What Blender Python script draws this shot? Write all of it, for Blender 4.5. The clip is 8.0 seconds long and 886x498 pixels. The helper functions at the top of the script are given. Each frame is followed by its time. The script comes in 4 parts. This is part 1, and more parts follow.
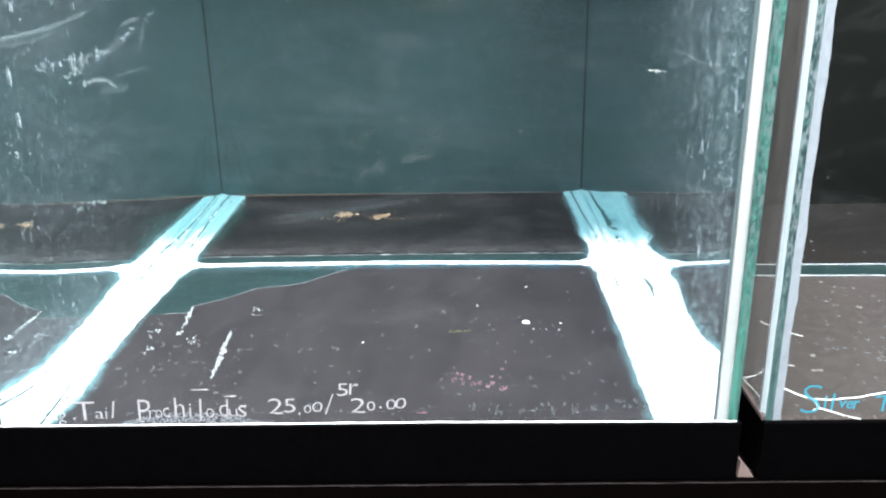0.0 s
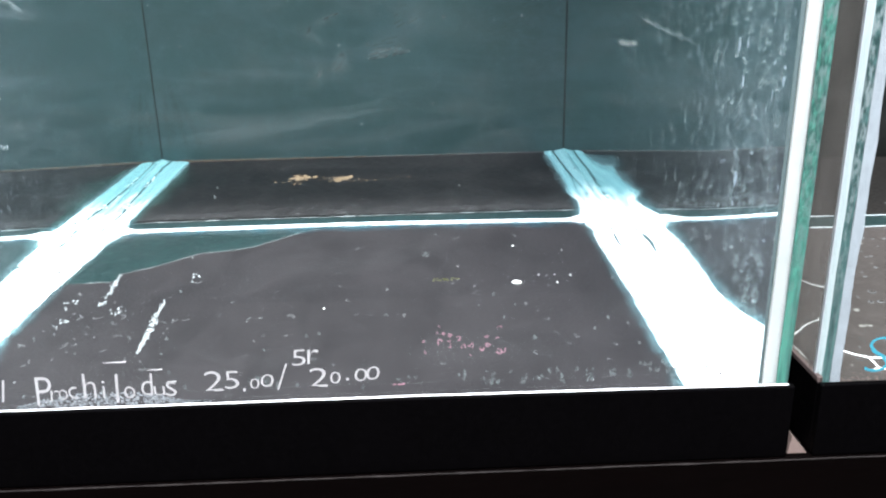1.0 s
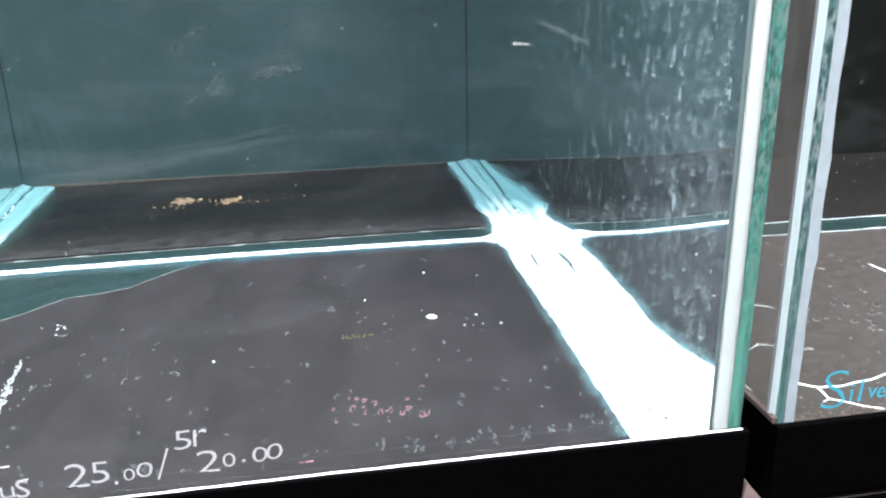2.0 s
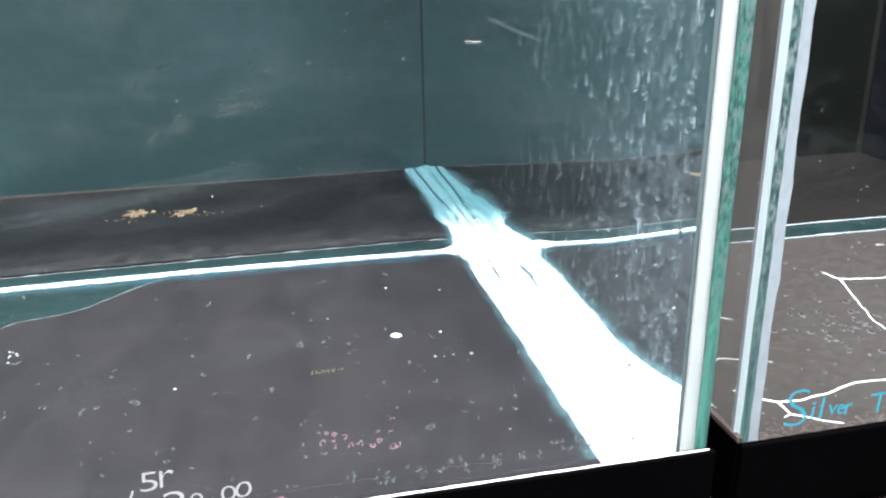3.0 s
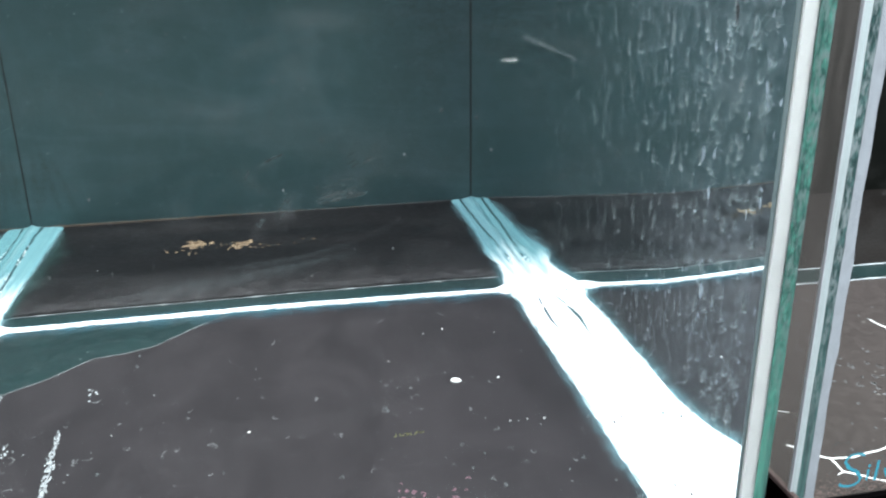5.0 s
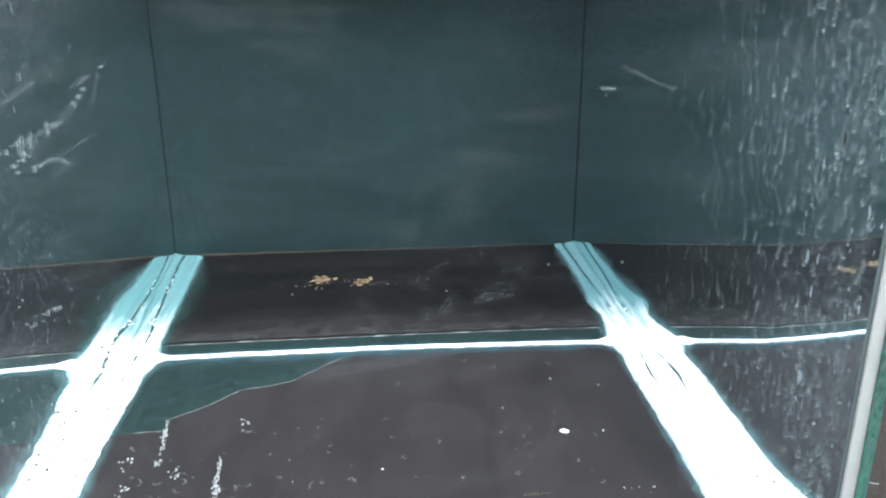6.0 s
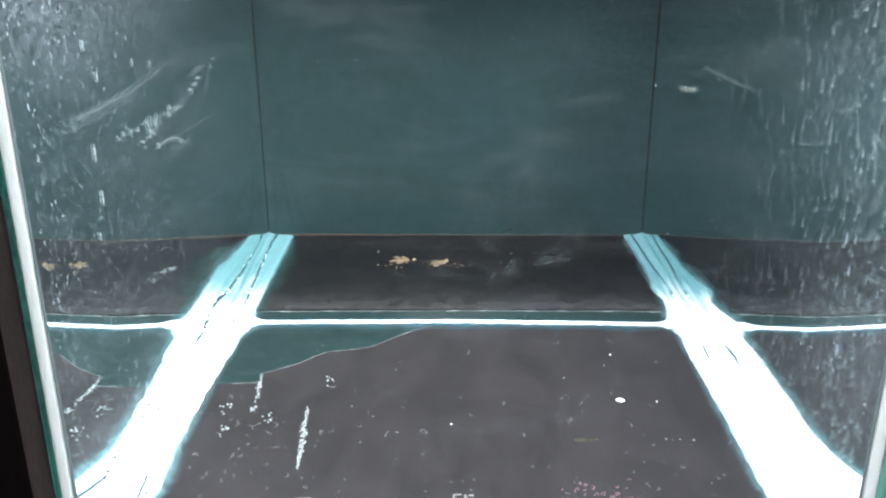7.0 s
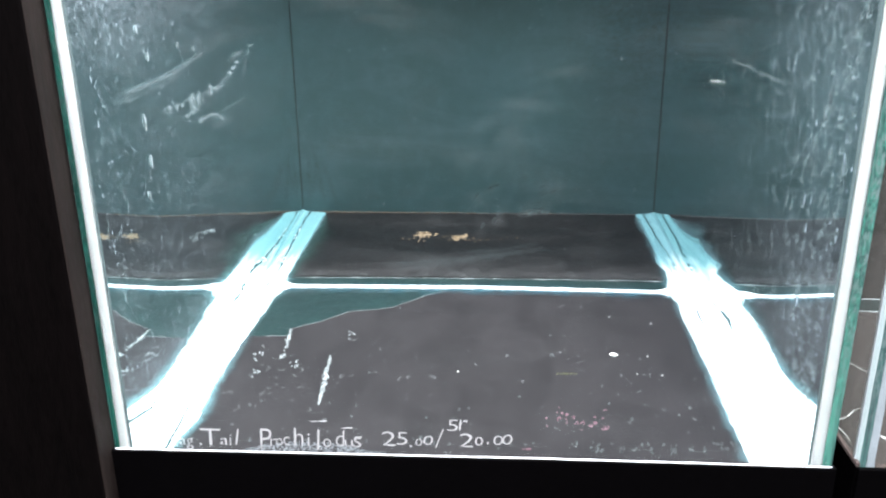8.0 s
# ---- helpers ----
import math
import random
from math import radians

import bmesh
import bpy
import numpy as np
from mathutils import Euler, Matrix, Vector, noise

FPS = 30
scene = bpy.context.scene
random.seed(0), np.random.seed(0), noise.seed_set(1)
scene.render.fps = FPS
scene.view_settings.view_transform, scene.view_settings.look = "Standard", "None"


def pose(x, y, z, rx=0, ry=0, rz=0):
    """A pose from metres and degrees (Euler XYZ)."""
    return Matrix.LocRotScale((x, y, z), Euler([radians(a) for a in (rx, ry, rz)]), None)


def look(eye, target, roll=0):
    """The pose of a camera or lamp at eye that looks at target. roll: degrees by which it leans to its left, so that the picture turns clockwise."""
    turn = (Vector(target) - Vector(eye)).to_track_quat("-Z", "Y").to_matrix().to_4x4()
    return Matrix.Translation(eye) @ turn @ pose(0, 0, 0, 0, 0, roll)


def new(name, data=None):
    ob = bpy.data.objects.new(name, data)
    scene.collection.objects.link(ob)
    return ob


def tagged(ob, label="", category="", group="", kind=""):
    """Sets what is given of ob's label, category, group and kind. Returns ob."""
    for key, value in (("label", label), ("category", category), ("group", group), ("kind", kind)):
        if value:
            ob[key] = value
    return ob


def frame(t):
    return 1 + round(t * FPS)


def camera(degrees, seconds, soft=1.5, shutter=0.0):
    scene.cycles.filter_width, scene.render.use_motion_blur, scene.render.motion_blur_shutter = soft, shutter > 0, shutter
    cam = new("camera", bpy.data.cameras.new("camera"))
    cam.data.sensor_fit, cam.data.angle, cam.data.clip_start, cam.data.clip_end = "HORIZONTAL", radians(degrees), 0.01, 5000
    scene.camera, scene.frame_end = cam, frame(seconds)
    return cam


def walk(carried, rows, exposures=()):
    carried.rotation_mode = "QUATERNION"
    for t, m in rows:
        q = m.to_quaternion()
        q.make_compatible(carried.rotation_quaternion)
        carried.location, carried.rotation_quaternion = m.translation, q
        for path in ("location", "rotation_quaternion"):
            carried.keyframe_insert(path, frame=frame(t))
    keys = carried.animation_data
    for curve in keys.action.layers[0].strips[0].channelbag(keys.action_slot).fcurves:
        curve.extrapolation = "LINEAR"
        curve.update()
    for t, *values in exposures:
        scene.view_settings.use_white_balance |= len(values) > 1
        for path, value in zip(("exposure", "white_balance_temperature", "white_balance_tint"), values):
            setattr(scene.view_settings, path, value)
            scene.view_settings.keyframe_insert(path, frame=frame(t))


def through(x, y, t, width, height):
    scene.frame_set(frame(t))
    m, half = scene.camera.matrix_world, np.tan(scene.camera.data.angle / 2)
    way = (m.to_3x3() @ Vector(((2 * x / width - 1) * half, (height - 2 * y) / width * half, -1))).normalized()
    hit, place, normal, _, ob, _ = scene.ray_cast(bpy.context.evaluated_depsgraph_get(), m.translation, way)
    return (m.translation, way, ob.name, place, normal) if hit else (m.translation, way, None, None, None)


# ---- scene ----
cam = camera(55.22, 8.0, soft=2.2)
PATH = [
    (0, (0.0734, -0.6006, 1.1830), (0.0463, 1.2889, 0.5280), -0.98),
    (0.5, (0.0780, -0.5452, 1.1297), (0.0768, 1.3440, 0.4731), -1.06),
    (1, (0.0588, -0.4842, 1.0963), (0.1222, 1.4022, 0.4349), -1.20),
    (1.5, (0.0464, -0.4235, 1.0914), (0.2399, 1.4532, 0.4278), -1.33),
    (2, (0.0570, -0.4017, 1.0952), (0.3608, 1.4598, 0.4298), -1.25),
    (2.2, (0.0571, -0.3980, 1.0977), (0.3909, 1.4604, 0.4382), -1.02),
    (3.3, (0.0465, -0.3880, 1.1185), (0.4666, 1.4409, 0.4267), -1.00),
    (3.5, (0.0446, -0.3866, 1.1201), (0.4488, 1.4510, 0.4419), -1.20),
    (4, (0.0475, -0.3818, 1.1255), (0.4455, 1.4582, 0.4504), -1.19),
    (4.2, (0.0480, -0.3849, 1.1301), (0.4461, 1.4525, 0.4478), -1.24),
    (5.3, (-0.0020, -0.4008, 1.1800), (0.3159, 1.4551, 0.5059), -0.41),
    (5.5, (-0.0156, -0.4071, 1.1982), (0.2646, 1.4557, 0.5263), -0.25),
    (6, (-0.0245, -0.4476, 1.2353), (0.1461, 1.4297, 0.5670), -0.16),
    (6.5, (-0.0237, -0.4866, 1.2426), (0.0441, 1.3983, 0.5774), -0.21),
    (7, (-0.0228, -0.5266, 1.2398), (-0.0363, 1.3587, 0.5723), -0.14),
    (7.5, (-0.0078, -0.5720, 1.2316), (-0.0851, 1.3106, 0.5609), -0.33),
    (8, (0.0145, -0.6219, 1.2369), (-0.1012, 1.2585, 0.5654), -0.64),
]
EXPOSURES = [(0.0, 1.10), (0.5, 1.09), (1.0, 1.11), (1.5, 1.00), (2.2, 1.02), (3.5, 1.00), (4.2, 0.94), (5.5, 0.44), (6.0, 0.44), (6.5, 0.52), (7.0, 0.78), (7.5, 0.99), (8.0, 1.07)]
walk(cam, [(t, look(eye, target, roll)) for t, eye, target, roll in PATH], EXPOSURES)

# ---- world, lamps ----
world = bpy.data.worlds.new("dim_shop")
world.use_nodes = True
world.node_tree.nodes["Background"].inputs[0].default_value = (0.75, 0.85, 1.0, 1)
world.node_tree.nodes["Background"].inputs[1].default_value = 0.01
scene.world = world


def lamp(name, x, y, z, sx, sy, watts, color):
    data = bpy.data.lights.new(name, "AREA")
    data.shape, data.size, data.size_y, data.energy, data.color = "RECTANGLE", sx, sy, watts, color
    ob = new(name, data)
    ob.matrix_world = pose(x, y, z)
    return ob


lamp("tank_light", 0.0, 0.22, 2.50, 0.54, 0.36, 31.5, (0.99, 0.965, 1.09))
lamp("tank_light_beside", 0.63, 0.22, 2.50, 0.54, 0.40, 29.5, (1.0, 0.97, 0.95))
lamp("aisle_light", 0.1, -1.15, 2.55, 1.4, 0.3, 88.0, (0.98, 0.97, 1.04))


BACK = 0.7415    # back wall of the tank in view


# ---- materials ----
def nodes_of(name):
    m = bpy.data.materials.new(name)
    m.use_nodes = True
    nt = m.node_tree
    nt.nodes.clear()
    return m, nt


def N(nt, kind, **vals):
    n = nt.nodes.new(kind)
    for k, v in vals.items():
        if k in n.inputs:
            n.inputs[k].default_value = v
        else:
            for i in n.inputs:
                if i.name.replace(" ", "_") == k:
                    i.default_value = v
    return n


def L(nt, a, b, i=0, o=0):
    nt.links.new(a.outputs[o], b.inputs[i])


def coords(nt, sx=1, sy=1, sz=1):
    tc = N(nt, "ShaderNodeTexCoord")
    mp = N(nt, "ShaderNodeMapping")
    mp.inputs["Scale"].default_value = (sx, sy, sz)
    nt.links.new(tc.outputs["Object"], mp.inputs["Vector"])
    return mp


def ramp(nt, src, a, b, out="Fac", ca=0.0, cb=1.0):
    r = N(nt, "ShaderNodeMapRange")
    r.inputs["From Min"].default_value, r.inputs["From Max"].default_value = a, b
    r.inputs["To Min"].default_value, r.inputs["To Max"].default_value = ca, cb
    nt.links.new(src.outputs[out], r.inputs["Value"])
    return r


def math_node(nt, op, a, b):
    n = N(nt, "ShaderNodeMath")
    n.operation = op
    for i, v in enumerate((a, b)):
        if isinstance(v, (int, float)):
            n.inputs[i].default_value = v
        else:
            nt.links.new(v.outputs[0], n.inputs[i])
    return n


def mixc(nt, fac, a, b):
    n = N(nt, "ShaderNodeMix")
    n.data_type = "RGBA"
    nt.links.new(fac.outputs[0], n.inputs[0])
    for i, v in ((6, a), (7, b)):
        if isinstance(v, tuple):
            n.inputs[i].default_value = (*v, 1)
        else:
            nt.links.new(v.outputs[2 if v.bl_idname == "ShaderNodeMix" else 0], n.inputs[i])
    return n


def noise_tex(nt, vec, scale, detail=4, rough=0.55, dist=0.0):
    n = N(nt, "ShaderNodeTexNoise", Scale=scale, Detail=detail, Roughness=rough, Distortion=dist)
    nt.links.new(vec.outputs[0], n.inputs["Vector"])
    return n


def bump(nt, src, strength, dist, out=0):
    b = N(nt, "ShaderNodeBump", Strength=strength, Distance=dist)
    nt.links.new(src.outputs[out], b.inputs["Height"])
    return b


def finish(nt, shader):
    o = N(nt, "ShaderNodeOutputMaterial")
    nt.links.new(shader.outputs[0], o.inputs[0])


def surface(name, base, second=None, rough=0.5, scale=(1, 1, 1), grain=120.0, blotch=9.0, amount=0.5, speck=None, speck_at=0.68,
            speck_scale=160.0, metal=0.0, relief=0.15, spec=0.5, sss=0.0, radius=0.01):
    """A two-scale painted, plastic or mineral surface."""
    m, nt = nodes_of(name)
    vec = coords(nt, *scale)
    big, fine = noise_tex(nt, vec, blotch, 5, 0.6, 0.6), noise_tex(nt, vec, grain, 3)
    second = second or tuple(c * 0.6 for c in base)
    fac = math_node(nt, "MULTIPLY", ramp(nt, big, 0.35, 0.7), amount)
    col = mixc(nt, fac, base, second)
    col = mixc(nt, math_node(nt, "MULTIPLY", ramp(nt, fine, 0.4, 0.75), 0.25), col, tuple(min(1, c * 1.5) for c in base))
    if speck:
        sp = noise_tex(nt, vec, speck_scale, 2, 0.5)
        gate = noise_tex(nt, vec, speck_scale * 0.07, 2)
        f = math_node(nt, "MULTIPLY", ramp(nt, sp, speck_at, speck_at + 0.05), ramp(nt, gate, 0.42, 0.6))
        col = mixc(nt, f, col, speck)
    p = N(nt, "ShaderNodeBsdfPrincipled", Roughness=rough, Metallic=metal)
    p.inputs["Specular IOR Level"].default_value = spec
    nt.links.new(col.outputs[2], p.inputs["Base Color"])
    if sss:
        p.inputs["Subsurface Weight"].default_value = sss
        p.inputs["Subsurface Radius"].default_value = (1, 1, 1)
        p.inputs["Subsurface Scale"].default_value = radius
    nt.links.new(ramp(nt, fine, 0.3, 0.8, ca=max(0.02, rough - 0.1), cb=min(1, rough + 0.15)).outputs[0], p.inputs["Roughness"])
    nt.links.new(bump(nt, fine, relief, 0.001).outputs[0], p.inputs["Normal"])
    finish(nt, p)
    return m


def smears(nt, spots):
    """Soft wiped patches: place, turn about the pane's normal, half sizes, strength."""
    rag = ramp(nt, noise_tex(nt, coords(nt, 1, 1, 1.6), 120.0, 8, 0.75, 0.9), 0.42, 0.62, ca=0.05)
    total = None
    for loc, rot, half, strength in spots:
        tc = N(nt, "ShaderNodeTexCoord")
        mp = N(nt, "ShaderNodeMapping")
        mp.vector_type = "TEXTURE"
        mp.inputs["Location"].default_value, mp.inputs["Scale"].default_value = loc, half
        mp.inputs["Rotation"].default_value = [radians(a) for a in rot]
        nt.links.new(tc.outputs["Object"], mp.inputs["Vector"])
        g = N(nt, "ShaderNodeTexGradient")
        g.gradient_type = "SPHERICAL"
        nt.links.new(mp.outputs[0], g.inputs[0])
        one = math_node(nt, "MULTIPLY", ramp(nt, g, 0.0, 0.7, "Fac"), strength)
        total = one if total is None else math_node(nt, "ADD", total, one)
    return math_node(nt, "MULTIPLY", total, rag)


def clear_glass(name, haze, haze_color, streak=(1, 1, 1), tint=(0.97, 1.0, 0.99), low=0.45, high=0.75, scale=140.0, wipes=0.0, veil=0.0, spots=()):
    """Thin clear pane: see-through, with Fresnel gloss and a film of dirt."""
    m, nt = nodes_of(name)
    vec = coords(nt, *streak)
    tr, gl = N(nt, "ShaderNodeBsdfTransparent", Color=(*tint, 1)), N(nt, "ShaderNodeBsdfGlossy", Roughness=0.02)
    lw = N(nt, "ShaderNodeLayerWeight", Blend=0.5)
    fr = math_node(nt, "POWER", 0.5, 5.0)
    nt.links.new(lw.outputs["Facing"], fr.inputs[0])
    fr = math_node(nt, "ADD", math_node(nt, "MULTIPLY", fr, 0.5), 0.02)
    mix = N(nt, "ShaderNodeMixShader")
    L(nt, fr, mix, 0), L(nt, tr, mix, 1), L(nt, gl, mix, 2)
    n1, n2 = noise_tex(nt, vec, scale, 3), noise_tex(nt, vec, 7.0, 3)
    f = math_node(nt, "MULTIPLY", ramp(nt, n1, low, high), ramp(nt, n2, 0.3, 0.7, ca=0.35))
    f = math_node(nt, "MULTIPLY", f, haze)
    wipe = ramp(nt, noise_tex(nt, coords(nt, 1.0, 1.0, 2.6), 7.0, 11, 0.74, 0.7), 0.52, 0.74)
    f = math_node(nt, "MAXIMUM", f, math_node(nt, "MULTIPLY", wipe, wipes))
    f = math_node(nt, "ADD", f, veil)
    if spots:
        f = math_node(nt, "ADD", f, smears(nt, spots))
    d, t2 = N(nt, "ShaderNodeBsdfDiffuse", Color=(*haze_color, 1)), N(nt, "ShaderNodeBsdfTranslucent", Color=(*haze_color, 1))
    dm = N(nt, "ShaderNodeMixShader", Fac=0.5)
    L(nt, d, dm, 1), L(nt, t2, dm, 2)
    out = N(nt, "ShaderNodeMixShader")
    L(nt, f, out, 0), L(nt, mix, out, 1), L(nt, dm, out, 2)
    finish(nt, out)
    return m


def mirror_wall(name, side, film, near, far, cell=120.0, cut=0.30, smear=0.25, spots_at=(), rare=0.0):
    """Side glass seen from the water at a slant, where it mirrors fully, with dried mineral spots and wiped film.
    Its normal is tilted some degrees to fit the camera's view, imitating refraction."""
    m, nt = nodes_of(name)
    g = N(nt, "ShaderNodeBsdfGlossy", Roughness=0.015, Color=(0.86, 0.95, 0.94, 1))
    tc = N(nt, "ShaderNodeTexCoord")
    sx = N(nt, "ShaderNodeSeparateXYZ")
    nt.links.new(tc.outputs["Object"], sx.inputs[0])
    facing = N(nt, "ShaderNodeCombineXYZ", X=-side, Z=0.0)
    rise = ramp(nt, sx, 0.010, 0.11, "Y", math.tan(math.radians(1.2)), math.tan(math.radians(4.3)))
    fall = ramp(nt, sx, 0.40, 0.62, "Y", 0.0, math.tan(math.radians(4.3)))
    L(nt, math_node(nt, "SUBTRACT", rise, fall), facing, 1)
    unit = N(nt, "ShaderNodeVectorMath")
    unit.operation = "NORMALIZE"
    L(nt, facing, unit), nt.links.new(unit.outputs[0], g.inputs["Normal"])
    vec = coords(nt, 1.0, 1.0, 0.40)
    wob = noise_tex(nt, vec, 130.0, 3)
    add = N(nt, "ShaderNodeMix")
    add.data_type = "RGBA"
    add.inputs[0].default_value = 0.008
    L(nt, vec, add, 6), L(nt, wob, add, 7, 1)
    layers = []
    for k, c in ((cell, cut), (cell * 2.1, cut * 0.8)):
        vo = N(nt, "ShaderNodeTexVoronoi", Scale=k)
        nt.links.new(add.outputs[2], vo.inputs["Vector"])
        sep = N(nt, "ShaderNodeSeparateColor")
        nt.links.new(vo.outputs["Color"], sep.inputs[0])
        size = ramp(nt, sep, 0.10, 1.0, "Red", 0.0, c)
        one = ramp(nt, math_node(nt, "SUBTRACT", size, vo), 0.0, 0.22, 0)
        layers.append(math_node(nt, "MULTIPLY", one, ramp(nt, sep, 0.0, 1.0, "Green", 0.15, 1.0)))
    spot = math_node(nt, "MAXIMUM", layers[0], layers[1])
    if rare:
        vo = N(nt, "ShaderNodeTexVoronoi", Scale=cell * 0.5)
        nt.links.new(add.outputs[2], vo.inputs["Vector"])
        sep = N(nt, "ShaderNodeSeparateColor")
        nt.links.new(vo.outputs["Color"], sep.inputs[0])
        drop = ramp(nt, math_node(nt, "SUBTRACT", ramp(nt, sep, 0.82, 1.0, "Red", -0.1, 0.42), vo), 0.0, 0.12, 0)
        spot = math_node(nt, "MAXIMUM", math_node(nt, "MULTIPLY", spot, 0.9), math_node(nt, "MULTIPLY", drop, rare))
    weight = ramp(nt, noise_tex(nt, vec, 320.0, 2), 0.3, 0.6, ca=0.35)
    along = ramp(nt, sx, near, far, "Y", 1.0, 0.06)
    patch = ramp(nt, noise_tex(nt, vec, 9.0, 3), 0.25, 0.55, ca=0.2)
    spots = math_node(nt, "MULTIPLY", math_node(nt, "MULTIPLY", spot, weight), math_node(nt, "MULTIPLY", along, patch))
    wipe_vec = coords(nt, 1, 1.4, 5.0)
    wipe = ramp(nt, noise_tex(nt, wipe_vec, 5.0, 8, 0.70, 0.3), 0.50, 0.80)
    thin = math_node(nt, "ADD", math_node(nt, "MULTIPLY", wipe, smear), film)
    fac = math_node(nt, "MAXIMUM", math_node(nt, "MULTIPLY", spots, 0.62), math_node(nt, "MULTIPLY", thin, ramp(nt, along, 0.0, 1.0, 0, 0.5, 1.0)))
    if spots_at:
        fac = math_node(nt, "ADD", fac, smears(nt, spots_at))
    d = N(nt, "ShaderNodeBsdfDiffuse", Color=(0.62, 0.73, 0.83, 1))
    out = N(nt, "ShaderNodeMixShader")
    L(nt, fac, out, 0), L(nt, g, out, 1), L(nt, d, out, 2)
    finish(nt, out)
    return m


def marker(name, color, through=0.3, cover=0.85):
    m, nt = nodes_of(name)
    vec = coords(nt)
    wear = ramp(nt, noise_tex(nt, vec, 700.0, 3), 0.40, 0.66, ca=cover)
    d, t = N(nt, "ShaderNodeBsdfDiffuse", Color=(*color, 1)), N(nt, "ShaderNodeBsdfTranslucent", Color=(*color, 1))
    dm, out, tr = N(nt, "ShaderNodeMixShader", Fac=through), N(nt, "ShaderNodeMixShader"), N(nt, "ShaderNodeBsdfTransparent")
    L(nt, d, dm, 1), L(nt, t, dm, 2), L(nt, wear, out, 0), L(nt, tr, out, 1), L(nt, dm, out, 2)
    finish(nt, out)
    return m


def bottom_strip_mat(name):
    """Thick white sealant; weaker light towards the back is put into its bluish colour."""
    m, nt = nodes_of(name)
    tc = N(nt, "ShaderNodeTexCoord")
    sx = N(nt, "ShaderNodeSeparateXYZ")
    nt.links.new(tc.outputs["Object"], sx.inputs[0])
    streak = noise_tex(nt, coords(nt, 9.0, 0.7, 9.0), 14.0, 3)
    y = math_node(nt, "ADD", sx, 0.0)
    nt.links.new(sx.outputs["Y"], y.inputs[0])
    y = math_node(nt, "ADD", y, math_node(nt, "MULTIPLY", streak, 0.26))
    f = ramp(nt, y, 0.53, 0.66, 0)
    fine = noise_tex(nt, coords(nt, 1, 1, 1), 260.0, 3)
    lines = ramp(nt, noise_tex(nt, coords(nt, 30, 0.25, 30), 9.0, 2), 0.35, 0.65)
    aqua = mixc(nt, lines, (0.098, 0.240, 0.262), (0.165, 0.325, 0.345))
    white = mixc(nt, ramp(nt, fine, 0.55, 0.9), (0.88, 0.92, 0.92), (0.80, 0.88, 0.88))
    col = mixc(nt, f, white, aqua)
    p = N(nt, "ShaderNodeBsdfPrincipled", Roughness=0.35)
    nt.links.new(col.outputs[2], p.inputs["Base Color"])
    nt.links.new(bump(nt, fine, 0.3, 0.001).outputs[0], p.inputs["Normal"])
    finish(nt, p)
    return m


def film_mat(name, color, most, rag_scale=75.0):
    """Soft-edged layer; how much of the ground it covers is stored with the mesh."""
    m, nt = nodes_of(name)
    at = N(nt, "ShaderNodeAttribute")
    at.attribute_name = "cover"
    thick = math_node(nt, "POWER", 0.0, 1.8)
    nt.links.new(at.outputs["Fac"], thick.inputs[0])
    rag = ramp(nt, noise_tex(nt, coords(nt), rag_scale, 6, 0.68, 0.4), 0.36, 0.60, ca=0.22)
    f = math_node(nt, "MULTIPLY", math_node(nt, "MULTIPLY", thick, rag), most)
    p = N(nt, "ShaderNodeBsdfPrincipled", Roughness=0.4)
    p.inputs["Base Color"].default_value = (*color, 1)
    out = N(nt, "ShaderNodeMixShader")
    L(nt, f, out, 0), L(nt, N(nt, "ShaderNodeBsdfTransparent"), out, 1), L(nt, p, out, 2)
    finish(nt, out)
    return m


def edge_mat(name, clear, dark, deposit):
    """Cut glass edge: streaks of clear green, dark breaks and a greyish deposit."""
    m, nt = nodes_of(name)
    tc = N(nt, "ShaderNodeTexCoord")
    sx = N(nt, "ShaderNodeSeparateXYZ")
    nt.links.new(tc.outputs["Object"], sx.inputs[0])
    long, fine = noise_tex(nt, coords(nt, 2.5, 1, 0.12), 130.0, 4, 0.6), noise_tex(nt, coords(nt, 1.0, 1, 0.45), 380.0, 4, 0.65)
    col = mixc(nt, ramp(nt, long, 0.42, 0.66), clear, dark)
    # Upward dulling paints the weaker light from the bright sealant below.
    up = ramp(nt, sx, 0.84, 1.00, "Z", 0.12, 0.9)
    up2 = ramp(nt, sx, 0.84, 0.98, "Z", 0.0, 0.9)
    col = mixc(nt, math_node(nt, "MULTIPLY", ramp(nt, fine, 0.34, 0.60), up2), col, tuple(c * 0.6 for c in dark))
    col = mixc(nt, math_node(nt, "MULTIPLY", ramp(nt, noise_tex(nt, coords(nt, 1.0, 1, 0.35), 300.0, 4, 0.65), 0.45, 0.60), up), col, deposit)
    p = N(nt, "ShaderNodeBsdfPrincipled", Roughness=0.18)
    nt.links.new(col.outputs[2], p.inputs["Base Color"])
    nt.links.new(bump(nt, fine, 0.2, 0.001).outputs[0], p.inputs["Normal"])
    finish(nt, p)
    return m


